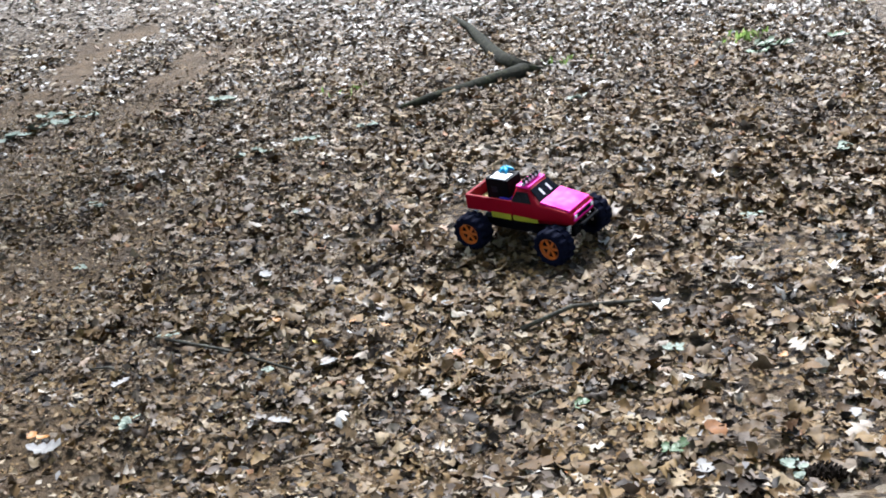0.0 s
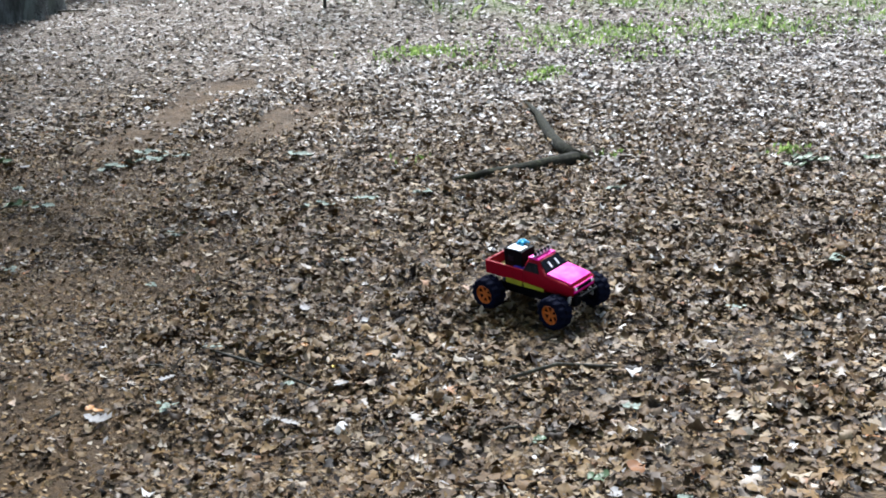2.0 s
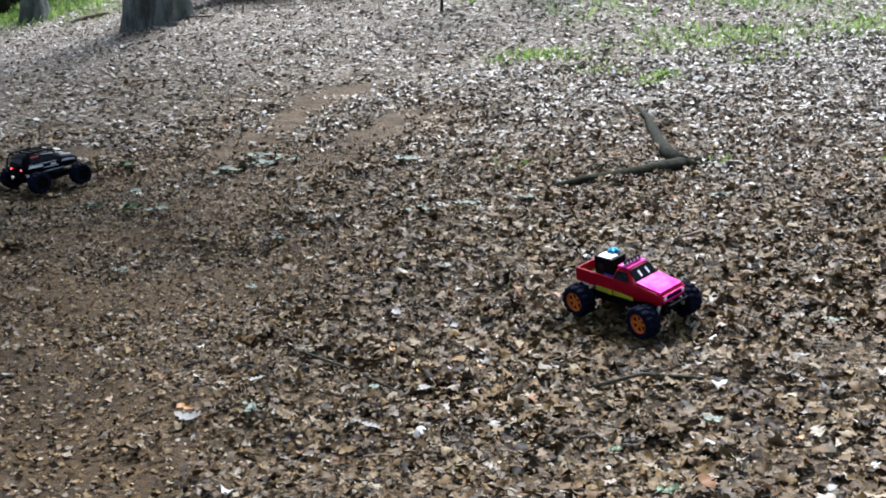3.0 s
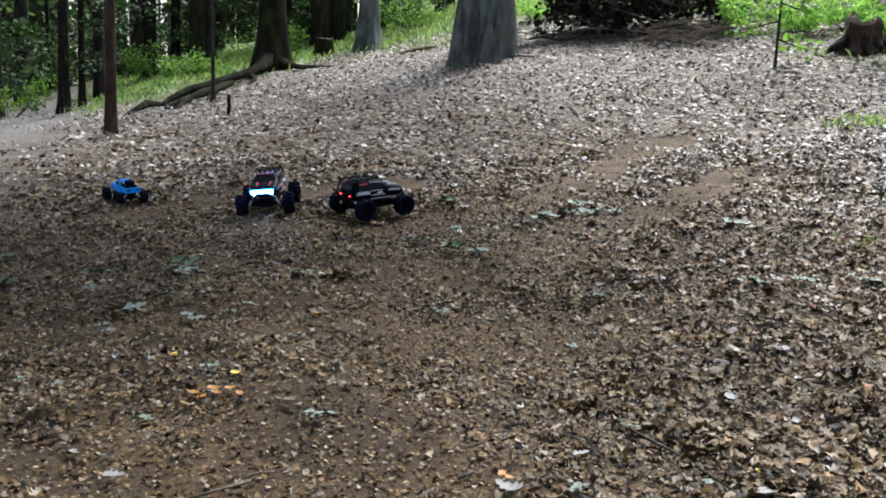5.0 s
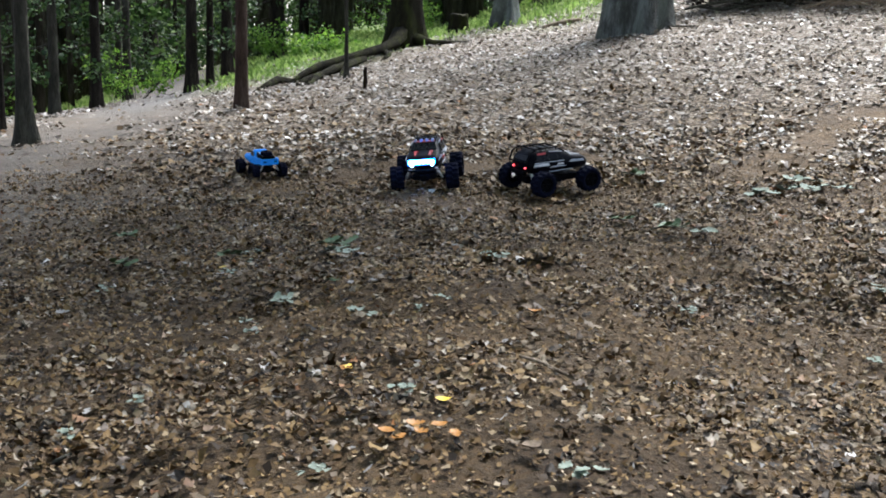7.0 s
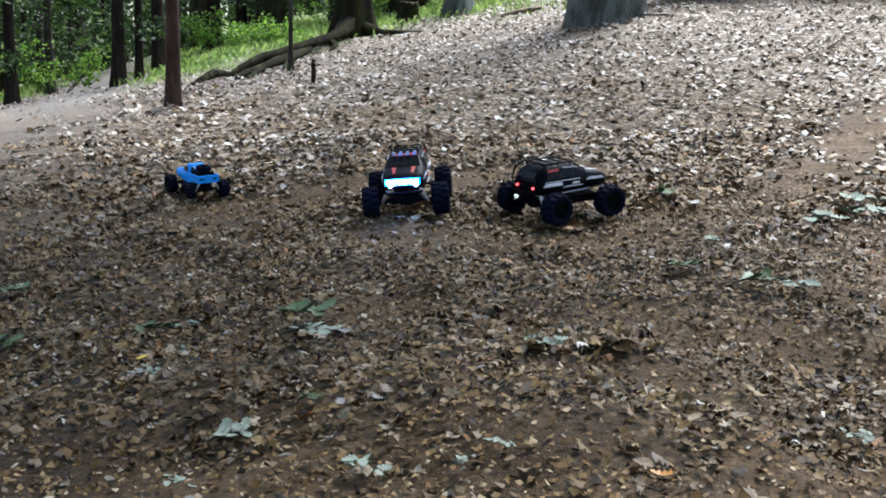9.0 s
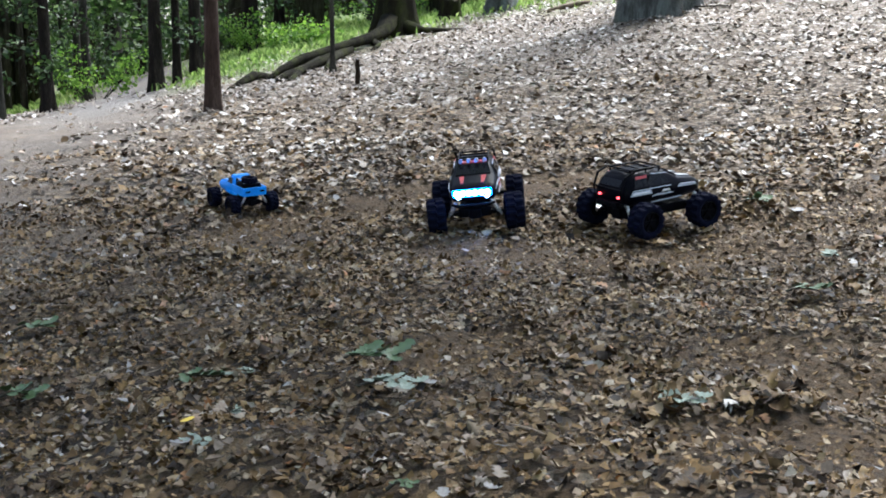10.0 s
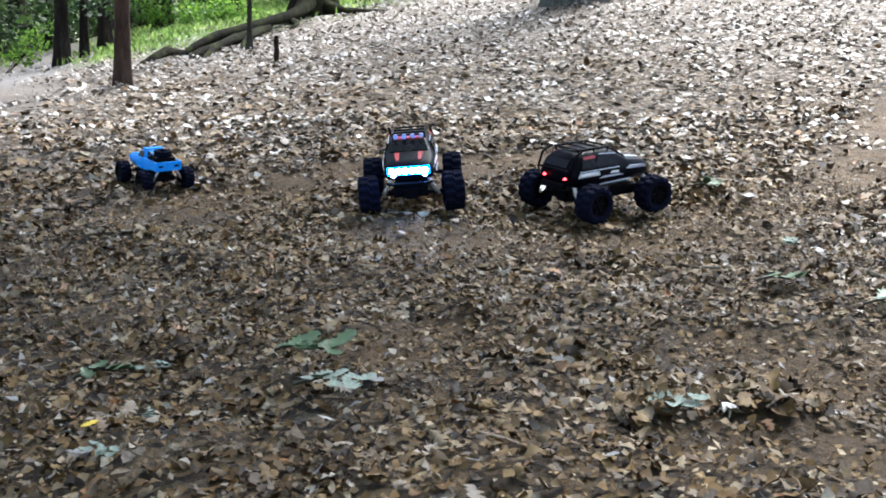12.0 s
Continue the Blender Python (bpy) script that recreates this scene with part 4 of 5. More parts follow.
def blades(name, x, y, hgt, seed, label):
    r = np.random.default_rng(seed)
    n = len(x)
    a, lean = r.uniform(0, 6.28, n), r.uniform(0.1, 0.9, n)
    z = height(x, y) - 0.005
    w = 0.006 + 0.10 * hgt * r.uniform(0.3, 1, n)
    dx, dy = np.cos(a), np.sin(a)
    p0 = np.stack([x - dy * w, y + dx * w, z], -1)
    p1 = np.stack([x + dy * w, y - dx * w, z], -1)
    p2 = np.stack([x + dx * hgt * lean * 0.4 + dy * w * 0.8, y + dy * hgt * lean * 0.4 - dx * w * 0.8, z + hgt * 0.65], -1)
    p3 = np.stack([x + dx * hgt * lean, y + dy * hgt * lean, z + hgt * (1 - 0.3 * lean)], -1)
    co = np.stack([p0, p1, p2, p3], 1).reshape(-1, 3)
    i = np.arange(n)[:, None] * 4
    me = bpy.data.meshes.new(name)
    me.from_pydata(co.tolist(), [], (i + np.array([[0, 1, 2, 3]])).tolist())
    me.materials.append(GRASS)
    return tagged(new(name, me), label, "grass", kind="stuff")


r0 = np.random.default_rng(51)
gx, gy = r0.uniform(-16, 16, 160000), r0.uniform(12, 40, 160000)
ok = r0.random(len(gx)) < greenness(gx, gy) ** 1.5
gx, gy = gx[ok][:42000], gy[ok][:42000]
blades("grass", gx, gy, r0.uniform(0.05, 0.22, len(gx)), 52, "fresh green grass and herbs on the bank")
gx, gy = [], []
for cx, cy, s, n in ((6.55, 14.8, 0.45, 420), (9.9, 14.5, 0.8, 700), (12.2, 14.1, 0.9, 700), (8.2, 14.6, 0.6, 260), (7.5, 12.8, 0.16, 150), (7.1, 12.4, 0.12, 90), (7.28, 7.8, 0.1, 60), (9.2, 13.2, 0.4, 150), (7.0, 13.6, 0.3, 120), (4.0, 8.9, 0.12, 20), (5.6, 8.2, 0.1, 24)):
    gx += list(r0.normal(cx, s, n))
    gy += list(r0.normal(cy, s * 0.6, n))
gx, gy = np.array(gx), np.array(gy)
blades("grass_tufts", gx, gy, r0.uniform(0.03, 0.1, len(gx)), 53, "sparse green grass tufts among dry leaves")


def far_wood():
    """The wood beyond: many more stems, the leaves that close it, and added unseen shade clumps."""
    r = np.random.default_rng(71)
    bm = bmesh.new()
    for k in range(430):
        a = r.uniform(-1.15, 0.75) if k % 2 else r.uniform(-0.62, 0.02)
        d = r.uniform(33, 95)
        x, y = d * math.sin(a), d * math.cos(a)
        if abs(near_line(np.array([x]), np.array([y]), PATHWAY, 2.0)[0]) > 0:
            continue
        z, rr = hz(x, y), r.uniform(0.12, 0.32)
        rod(bm, (x, y, z - 0.3), (x + r.normal(0, 0.3), y, z + 16), rr * 1.15, rr * 0.4, 8)
    for k in range(70):
        a, d = r.uniform(-0.62, -0.29), r.uniform(27, 42)
        x, y = d * math.sin(a), d * math.cos(a)
        if near_line(np.array([x]), np.array([y]), PATHWAY, 1.6)[0] > 0:
            continue
        z, rr = hz(x, y), r.uniform(0.05, 0.14)
        rod(bm, (x, y, z - 0.3), (x + r.normal(0, 0.3), y, z + 14), rr * 1.2, rr * 0.4, 8)
    for k in range(60):
        a = r.uniform(0.9, 5.2)
        d = r.uniform(9, 45)
        x, y = d * math.sin(a), d * math.cos(a)
        z, rr = hz(x, y), r.uniform(0.1, 0.28)
        rod(bm, (x, y, z - 0.3), (x + r.normal(0, 0.3), y, z + 15), rr * 1.2, rr * 0.4, 8)
    solid("far_trees", smooth(bm), GREY_BARK, Matrix(), "dark stems of the wood beyond", "woods", kind="stuff")
    spots = []
    for k in range(260):
        a = r.uniform(-1.2, 0.8)
        d = r.uniform(48, 100)
        spots.append(((d * math.sin(a), d * math.cos(a), hz(d * math.sin(a), d * math.cos(a)) + r.uniform(0.3, 10 if a < 0.05 else 2.5)), r.uniform(1.2, 2.6)))
    v, fc = leaf_cloud(spots, 110, 0.33, 72, 0.1)
    low = []
    for k in range(190):
        a = r.uniform(-0.75, 0.15)
        d = r.uniform(36, 60)
        low.append(((d * math.sin(a), d * math.cos(a), hz(d * math.sin(a), d * math.cos(a)) + r.uniform(0.1, 3.0)), r.uniform(0.7, 1.4)))
    v2, f2 = leaf_cloud(low, 190, 0.19, 74, 0.1)
    fc = fc + [[n + len(v) for n in face] for face in f2]
    v = v + v2
    me = bpy.data.meshes.new("far_foliage")
    me.from_pydata(v, [], fc)
    me.materials.append(leafy("far_leaves", [(0.0, (0.009, 0.022, 0.006)), (0.45, (0.028, 0.06, 0.015)), (0.8, (0.062, 0.11, 0.03)), (1.0, (0.15, 0.23, 0.065))], 0.6, 0.3, 0.5))
    tagged(new("far_foliage", me), "green foliage of the wood beyond", "woods", kind="stuff")
    # unseen leaf clumps behind, added to hold back light from that side
    spots = []
    for k in range(230):
        a = r.uniform(2.0, 4.7)
        d = r.uniform(6, 40)
        spots.append(((d * math.sin(a), d * math.cos(a), hz(d * math.sin(a), d * math.cos(a)) + r.uniform(5, 15)), r.uniform(1.2, 2.4)))
    # more unseen clumps overhead, added to darken the ground below
    for k in range(45):
        spots.append(((r.uniform(-9, 5), r.uniform(-8, 6), r.uniform(6.5, 13)), r.uniform(1.0, 2.0)))
    for k in range(22):
        spots.append(((r.uniform(-4.5, 5.0), r.uniform(13.5, 20.0), r.uniform(9, 13)), r.uniform(1.0, 1.8)))
    # shifted along the sun's slant so their shade lands on the left ground
    for k in range(19):
        h = r.uniform(8, 12)
        spots.append(((r.uniform(-5.0, 1.0) + 0.333 * h, r.uniform(4.0, 10.0) + 0.625 * h, h), r.uniform(1.0, 1.8)))
    # the same for the middle of the bank
    for k in range(14):
        h = r.uniform(9, 12)
        spots.append(((r.uniform(-3.0, 3.0) + 0.333 * h, r.uniform(13.0, 22.0) + 0.625 * h, h), r.uniform(1.0, 1.8)))
    v, fc = leaf_cloud(spots, 26, 0.7, 73, 0.1)
    me = bpy.data.meshes.new("shade_clumps")
    me.from_pydata(v, [], fc)
    me.materials.append(GREEN)
    tagged(new("shade_clumps", me), "unseen leaf clumps overhead and behind, added to shade the clearing", "woods", kind="stuff")


far_wood()


# ---- the remote-controlled trucks ----
RUBBER = paint("dusty_black_rubber", (0.0035, 0.0045, 0.013), 0.8, (0.02, 0.017, 0.016), 0.06, 0.0, 0.04)
BLACK = paint("glossy_black_shell", (0.0012, 0.0014, 0.004), 0.28, (0.02, 0.017, 0.015), 0.01, 0.0, 0.05)
PLASTIC = paint("matt_black_plastic", (0.0018, 0.002, 0.0035), 0.5, (0.02, 0.017, 0.015), 0.03, 0.0, 0.05)
GLASS = paint("smoked_window", (0.003, 0.0035, 0.006), 0.15, (0.03, 0.025, 0.02), 0.02, 0.0, 0.1)
PINK = paint("bright_pink_lacquer", (0.80, 0.008, 0.33), 0.5, (0.4, 0.02, 0.16), 0.12, 0.0, 0.2)
RED = paint("dark_red_lacquer", (0.2, 0.001, 0.010), 0.45, (0.10, 0.005, 0.01), 0.2, 0.0, 0.07)
LIME = paint("yellow_green_lacquer", (0.26, 0.26, 0.015), 0.45, (0.10, 0.07, 0.02), 0.3, 0.0, 0.2)
SAND = paint("tan_bed_liner", (0.55, 0.42, 0.15), 0.5, (0.2, 0.13, 0.06), 0.3)
BLUE = paint("sky_blue_lacquer", (0.015, 0.26, 0.85), 0.35, (0.03, 0.1, 0.3), 0.2, 0.0, 0.3)
AMBER = paint("orange_plastic_rim", (0.45, 0.1, 0.004), 0.4, (0.15, 0.07, 0.02), 0.35)
WHITE = paint("white_decal", (0.75, 0.75, 0.78), 0.35, (0.25, 0.2, 0.16), 0.3)
SCARLET = paint("red_decal", (0.33, 0.012, 0.014), 0.3, (0.1, 0.03, 0.02), 0.3)
STEEL = paint("bright_steel", (0.5, 0.5, 0.52), 0.3, (0.2, 0.15, 0.1), 0.2, 1.0)
CYAN = paint("blue_ribbon", (0.03, 0.35, 0.6), 0.5, (0.05, 0.2, 0.3), 0.2)
INDIGO = paint("dark_blue_strap", (0.03, 0.03, 0.5), 0.5, (0.05, 0.05, 0.2), 0.2)
SILVER = paint("silver_decal", (0.46, 0.49, 0.58), 0.3, (0.10, 0.09, 0.1), 0.5)
SMOKE = paint("dark_grey_panel", (0.008, 0.009, 0.014), 0.3, (0.03, 0.025, 0.02), 0.1, 0.0, 0.08)


def glow(name, col, power):
    m, t, b = nodes(name, 0.3)
    b.inputs["Base Color"].default_value = (*col, 1)
    b.inputs["Emission Color"].default_value = (*col, 1)
    b.inputs["Emission Strength"].default_value = power
    return m


TAIL = glow("red_tail_light", (1.0, 0.06, 0.07), 2.2)
LED = glow("blue_white_led", (0.18, 0.52, 1.0), 16.0)
# blue emission that stands in for the halo round the leds
HALO = glow("blue_led_halo", (0.01, 0.14, 1.0), 8.0)


def tyre_mesh(r, w):
    """One moulded ring whose tread lugs stand out by turns on either half."""
    bm = bmesh.new()
    prof = [(-0.46, 0.60), (-0.5, 0.8), (-0.47, 0.92), (-0.36, 0.97), (-0.03, 0.97), (0.03, 0.97), (0.36, 0.97), (0.47, 0.92), (0.5, 0.8), (0.46, 0.60), (0.2, 0.56), (-0.2, 0.56)]
    seg, n = 56, 12
    rows = []
    for k in range(seg):
        ring = []
        for i, (p, q) in enumerate(prof):
            lug = (i in (2, 3, 4) and k % 4 < 2) or (i in (5, 6, 7) and (k + 2) % 4 < 2)
            a = 6.2832 * (k + (0.5 * abs(p) if 1 < i < 8 else 0)) / seg
            rad = r * (q + (0.055 if lug else -0.02 if 1 < i < 8 else 0))
            ring.append(bm.verts.new((rad * math.cos(a), w * p, rad * math.sin(a))))
        rows.append(ring)
    for i in range(seg):
        a, b = rows[i], rows[(i + 1) % seg]
        for k in range(n):
            fc = bm.faces.new((a[k], a[(k + 1) % n], b[(k + 1) % n], b[k]))
            fc.smooth = k in (0, 8, 9, 10, 11)
    bmesh.ops.recalc_face_normals(bm, faces=bm.faces)
    return bm


def rim_mesh(r, w, out):
    bm = bmesh.new()
    n = 24
    rings = []
    for p, q in ((0.44, 0.62), (0.47, 0.57), (0.36, 0.54), (0.30, 0.5)):
        rings.append([(r * q * math.cos(6.2832 * k / n), out * w * p, r * q * math.sin(6.2832 * k / n)) for k in range(n)])
    loft(bm, rings, cap=False)
    for k in range(6):
        a = 6.2832 * k / 6
        box(bm, (r * 0.3 * math.cos(a), out * w * 0.33, r * 0.3 * math.sin(a)), (r * 0.5, w * 0.08, r * 0.13), 0, Matrix.Rotation(-a, 4, "Y"))
    rod(bm, (0, out * w * 0.2, 0), (0, out * w * 0.42, 0), r * 0.16, r * 0.1, 10)
    return bm


def wheel(top, x, y, r, w, rim_mat, steer=0.0):
    out = 1 if y > 0 else -1
    hub = bmesh.new()
    rod(hub, (0, -w * 0.3, 0), (0, w * 0.25, 0), r * 0.5, None, 16)
    ob = part("wheel", hub, PLASTIC, top)
    ob.matrix_local = Matrix.Translation((x, y, r * 0.985)) @ Matrix.Rotation(steer, 4, "Z")
    part("tyre", tyre_mesh(r, w), RUBBER, ob, "chunky black treaded tyre")
    part("rim", rim_mesh(r, w, out), rim_mat, ob)
    return ob


def at_station(sec, x):
    for a, b in zip(sec, sec[1:]):
        if a[0] <= x <= b[0]:
            u = (x - a[0]) / (b[0] - a[0])
            return [p + (q - p) * u for p, q in zip(a, b)]
    return list(sec[0] if x < sec[0][0] else sec[-1])


def shell(sec):
    """A car body lofted through stations: x, sill, shoulder and roof heights, half widths there."""
    bm = bmesh.new()
    rings = []
    for x, zb, zs, zt, wb, ws, wt in sec:
        half = [(wb, zb), (ws, zb + 0.35 * (zs - zb)), (ws, zs), (wt + 0.25 * (ws - wt), zs + 0.72 * (zt - zs)), (wt, zt - 0.06 * (zt - zb)), (wt * 0.8, zt), (0, zt + 0.003)]
        ring = [(x, p, z) for p, z in half] + [(x, -p, z) for p, z in half[:-1][::-1]]
        rings.append(ring)
    loft(bm, rings)
    return smooth(bm)


def slab(corners, thick):
    """A thin raised piece from four corners, standing off along their normal."""
    bm = bmesh.new()
    p = [Vector(c) for c in corners]
    n = (p[1] - p[0]).cross(p[3] - p[0]).normalized()
    low, high = [bm.verts.new(c - n * thick) for c in p], [bm.verts.new(c + n * thick) for c in p]
    bm.faces.new(low[::-1])
    bm.faces.new(high)
    for k in range(4):
        bm.faces.new((low[k], low[(k + 1) % 4], high[(k + 1) % 4], high[k]))
    return bm


def upper(sec, x, v, side, off=0.0):
    _, zb, zs, zt, wb, ws, wt = at_station(sec, x)
    return (x, side * (ws + (wt - ws) * v * 0.85 + off), zs + (zt - zs) * v)


def lower(sec, x, v, side, off=0.0):
    _, zb, zs, zt, wb, ws, wt = at_station(sec, x)
    return (x, side * (ws + off), zb + (zs - zb) * v)


def lower_out(sec, x, v, side, off=0.0):
    return lower(sec, x, v, side, off + 0.004)


def side_piece(name, sec, x0, x1, v0, v1, mat, top, where=upper, lean=0.0, label=""):
    for side in (1, -1):
        c = [where(sec, x0 - lean, v0, side, 0.002), where(sec, x1, v0, side, 0.002), where(sec, x1 - lean, v1, side, 0.002), where(sec, x0, v1, side, 0.002)]
        part(name, slab(c if side < 0 else c[::-1], 0.0022), mat, top, label)


def running_gear(top, wb, tr, r, w, rim_mat, steer=0.0):
    """Chassis, axles, arms, springs and wheels."""
    bm = bmesh.new()
    box(bm, (0, 0, r * 1.05), (wb * 1.05, tr * 0.42, 0.045), 0.008)
    part("chassis", bm, PLASTIC, top)
    for fx in (wb / 2, -wb / 2):
        b = bmesh.new()
        rod(b, (fx, -tr / 2, r), (fx, tr / 2, r), 0.009)
        box(b, (fx, 0, r), (0.05, 0.06, 0.05), 0.012)
        part("axle", b, PLASTIC, top)
        for s in (1, -1):
            b = bmesh.new()
            rod(b, (fx - 0.02, s * tr * 0.2, r * 1.15), (fx - 0.01, s * tr * 0.42, r * 0.85), 0.006)
            rod(b, (fx + 0.02, s * tr * 0.2, r * 1.15), (fx + 0.01, s * tr * 0.42, r * 0.85), 0.006)
            part("suspension_arm", b, PLASTIC, top)
            b = bmesh.new()
            e = 0.035 if fx > 0 else -0.035
            p0, p1 = Vector((fx + e, s * tr * 0.34, r * 0.95)), Vector((fx + e, s * tr * 0.2, r * 1.95))
            rod(b, p0, p1, 0.006)
            for k in range(6):
                c = p0.lerp(p1, 0.2 + 0.11 * k)
                d = (p1 - p0).normalized() * 0.002
                rod(b, c - d, c + d, 0.012, None, 10)
            part("shock_absorber", b, STEEL, top)
            wheel(top, fx, s * tr / 2, r, w, rim_mat, steer if fx > 0 else 0)


def bumper(top, x, z, half, mat):
    b = bmesh.new()
    d = 0.025 if x > 0 else -0.025
    tube(b, [(x - d, -half, z), (x, -half * 0.8, z), (x, half * 0.8, z), (x - d, half, z)], [0.008] * 4, 8)
    rod(b, (x - 3 * d, -half * 0.45, z), (x, -half * 0.45, z), 0.006)
    rod(b, (x - 3 * d, half * 0.45, z), (x, half * 0.45, z), 0.006)
    part("bumper", b, mat, top)


def seat_on(x, y, heading, lift=0.012):
    """A pose on the floor, tilted with it."""
    e = 0.25
    n = Vector((hz(x - e, y) - hz(x + e, y), hz(x, y - e) - hz(x, y + e), 2 * e)).normalized()
    q = Vector((0, 0, 1)).rotation_difference(n)
    return Matrix.Translation((x, y, hz(x, y) + lift)) @ q.to_matrix().to_4x4() @ Matrix.Rotation(radians(heading), 4, "Z")


def monster_truck(m, label, mode, s=1.1):
    top = thing("toy_truck", m, label, "toy truck")
    top.matrix_world = m @ Matrix.Scale(s, 4)
    wb, tr, r, w = 0.40, 0.385, 0.088, 0.092
    sec = [(-0.265, 0.165, 0.205, 0.235, 0.085, 0.10, 0.075), (-0.245, 0.15, 0.215, 0.275, 0.10, 0.118, 0.085), (-0.20, 0.145, 0.22, 0.298, 0.105, 0.122, 0.088), (-0.06, 0.145, 0.22, 0.305, 0.105, 0.122, 0.09), (0.025, 0.145, 0.22, 0.295, 0.105, 0.122, 0.086), (0.10, 0.15, 0.226, 0.256, 0.105, 0.12, 0.10), (0.21, 0.158, 0.22, 0.243, 0.10, 0.115, 0.095), (0.25, 0.165, 0.205, 0.226, 0.09, 0.10, 0.085), (0.262, 0.17, 0.195, 0.21, 0.08, 0.09, 0.075)]
    part("body_shell", shell(sec), BLACK, top, "glossy black truck shell")
    side_piece("side_window", sec, -0.20, -0.115, 0.22, 0.82, GLASS, top, upper, 0.012)
    side_piece("side_window", sec, -0.10, 0.03, 0.22, 0.82, GLASS, top, upper, 0.03)
    side_piece("window_trim", sec, -0.195, -0.12, 0.70, 0.86, SCARLET, top, upper, 0.0, "thin red trim")
    side_piece("side_decal", sec, -0.225, -0.095, 0.70, 0.98, SILVER, top, lower, 0.012, "silver rear quarter decal")
    side_piece("side_decal", sec, -0.215, -0.11, 0.80, 0.90, WHITE, top, lower_out, 0.01, "white streak")
    side_piece("side_line", sec, -0.225, 0.03, 0.04, 0.09, SILVER, top, upper, 0.0, "thin silver waist line")
    side_piece("window_trim", sec, -0.09, 0.02, 0.86, 0.91, SILVER, top, upper, 0.0, "thin silver trim")
    side_piece("sill_line", sec, -0.10, 0.11, 0.1, 0.16, SILVER, top, lower, 0.0, "thin silver sill line")
    side_piece("side_decal", sec, -0.07, 0.06, 0.50, 0.62, SCARLET if mode == "led" else SILVER, top, lower, 0.03, "door decal stripe")
    side_piece("side_decal", sec, -0.02, 0.03, 0.72, 0.86, WHITE, top, lower, 0.01, "small white door mark")
    side_piece("side_decal", sec, 0.10, 0.225, 0.80, 0.98, SILVER, top, lower, 0.02, "silver wing decal")
    part("windscreen", slab([(0.098, -0.088, 0.259), (0.098, 0.088, 0.259), (0.03, 0.076, 0.297), (0.03, -0.076, 0.297)], 0.003), GLASS, top)
    part("rear_window", slab([(-0.266, 0.07, 0.238), (-0.266, -0.07, 0.238), (-0.246, -0.07, 0.272), (-0.246, 0.07, 0.272)], 0.003), GLASS, top)
    for s in (-1, 1):
        part("bonnet_decal", slab([(0.12, s * 0.055 - 0.012, 0.2565), (0.22, s * 0.05 - 0.006, 0.2435), (0.22, s * 0.05 + 0.006, 0.2435), (0.12, s * 0.055 + 0.012, 0.2565)], 0.002), WHITE if mode == "suv" else SCARLET, top, "bonnet stripe")
    part("roof_panel", slab([(-0.19, -0.06, 0.3055), (-0.02, -0.06, 0.3095), (-0.02, 0.06, 0.3095), (-0.19, 0.06, 0.3055)], 0.002), SMOKE, top, "dark grey roof panel")
    for s in (-1, 1):
        b = bmesh.new()
        rod(b, (-0.21, s * 0.075, 0.316), (0.0, s * 0.075, 0.318), 0.005)
        for px in (-0.2, -0.1, -0.01):
            rod(b, (px, s * 0.075, 0.296), (px, s * 0.075, 0.318), 0.004)
        part("roof_rail", b, PLASTIC, top)
    for px in (-0.2, -0.13, -0.06, 0.0):
        b = bmesh.new()
        rod(b, (px, -0.075, 0.316), (px, 0.075, 0.316), 0.004)
        part("roof_bar", b, PLASTIC, top)
    for s in (-1, 1):
        b = bmesh.new()
        tube(b, [(-0.20, s * 0.1, 0.315), (-0.26, s * 0.1, 0.29), (-0.285, s * 0.1, 0.225), (-0.275, s * 0.095, 0.17)], [0.006] * 4, 8)
        part("rear_cage_tube", b, PLASTIC, top)
        b = bmesh.new()
        box(b, (-0.272, s * 0.068, 0.188), (0.012, 0.010, 0.010), 0.002)
        part("tail_light", b, TAIL, top, "lit red tail light")
    b = bmesh.new()
    rod(b, (-0.285, -0.1, 0.228), (-0.285, 0.1, 0.228), 0.005)
    part("rear_cage_bar", b, PLASTIC, top)
    b = bmesh.new()
    box(b, (-0.275, 0, 0.15), (0.03, 0.15, 0.03), 0.008)
    part("rear_bumper", b, PLASTIC, top)
    bumper(top, 0.29, 0.15, 0.1, PLASTIC)
    for s in (-1, 1):
        b = bmesh.new()
        rod(b, (0.252, s * 0.07, 0.188), (0.268, s * 0.07, 0.188), 0.013, 0.012, 14)
        part("headlight", b, LED if mode == "led" else STEEL, top, "lit blue-white headlight" if mode == "led" else "")
    if mode == "led":
        b = bmesh.new()
        box(b, (0.285, 0, 0.208), (0.02, 0.15, 0.022), 0.004)
        part("light_bar", b, PLASTIC, top, "black light bar")
        # added glowing strip behind the leds, for their blue halo
        b = bmesh.new()
        box(b, (0.294, 0, 0.212), (0.006, 0.19, 0.036), 0.002)
        part("led_halo", b, HALO, top, "glowing blue strip for the halo round the leds")
        for k in range(6):
            b = bmesh.new()
            rod(b, (0.292, -0.075 + 0.03 * k, 0.212), (0.302, -0.075 + 0.03 * k, 0.212), 0.0145, None, 12)
            part("led", b, LED, top, "lit blue-white led")
        for k in range(4):
            b = bmesh.new()
            rod(b, (0.03, -0.06 + 0.04 * k, 0.318), (0.045, -0.06 + 0.04 * k, 0.318), 0.011, None, 12)
            part("roof_lamp", b, STEEL, top, "small round roof lamp")
        part("roof_decal", slab([(0.02, -0.07, 0.302), (0.02, 0.07, 0.302), (-0.04, 0.07, 0.309), (-0.04, -0.07, 0.309)], 0.002), SCARLET, top, "red roof band")
    running_gear(top, wb, tr, r, w, PLASTIC, 0.12 if mode == "led" else -0.1)
    return top


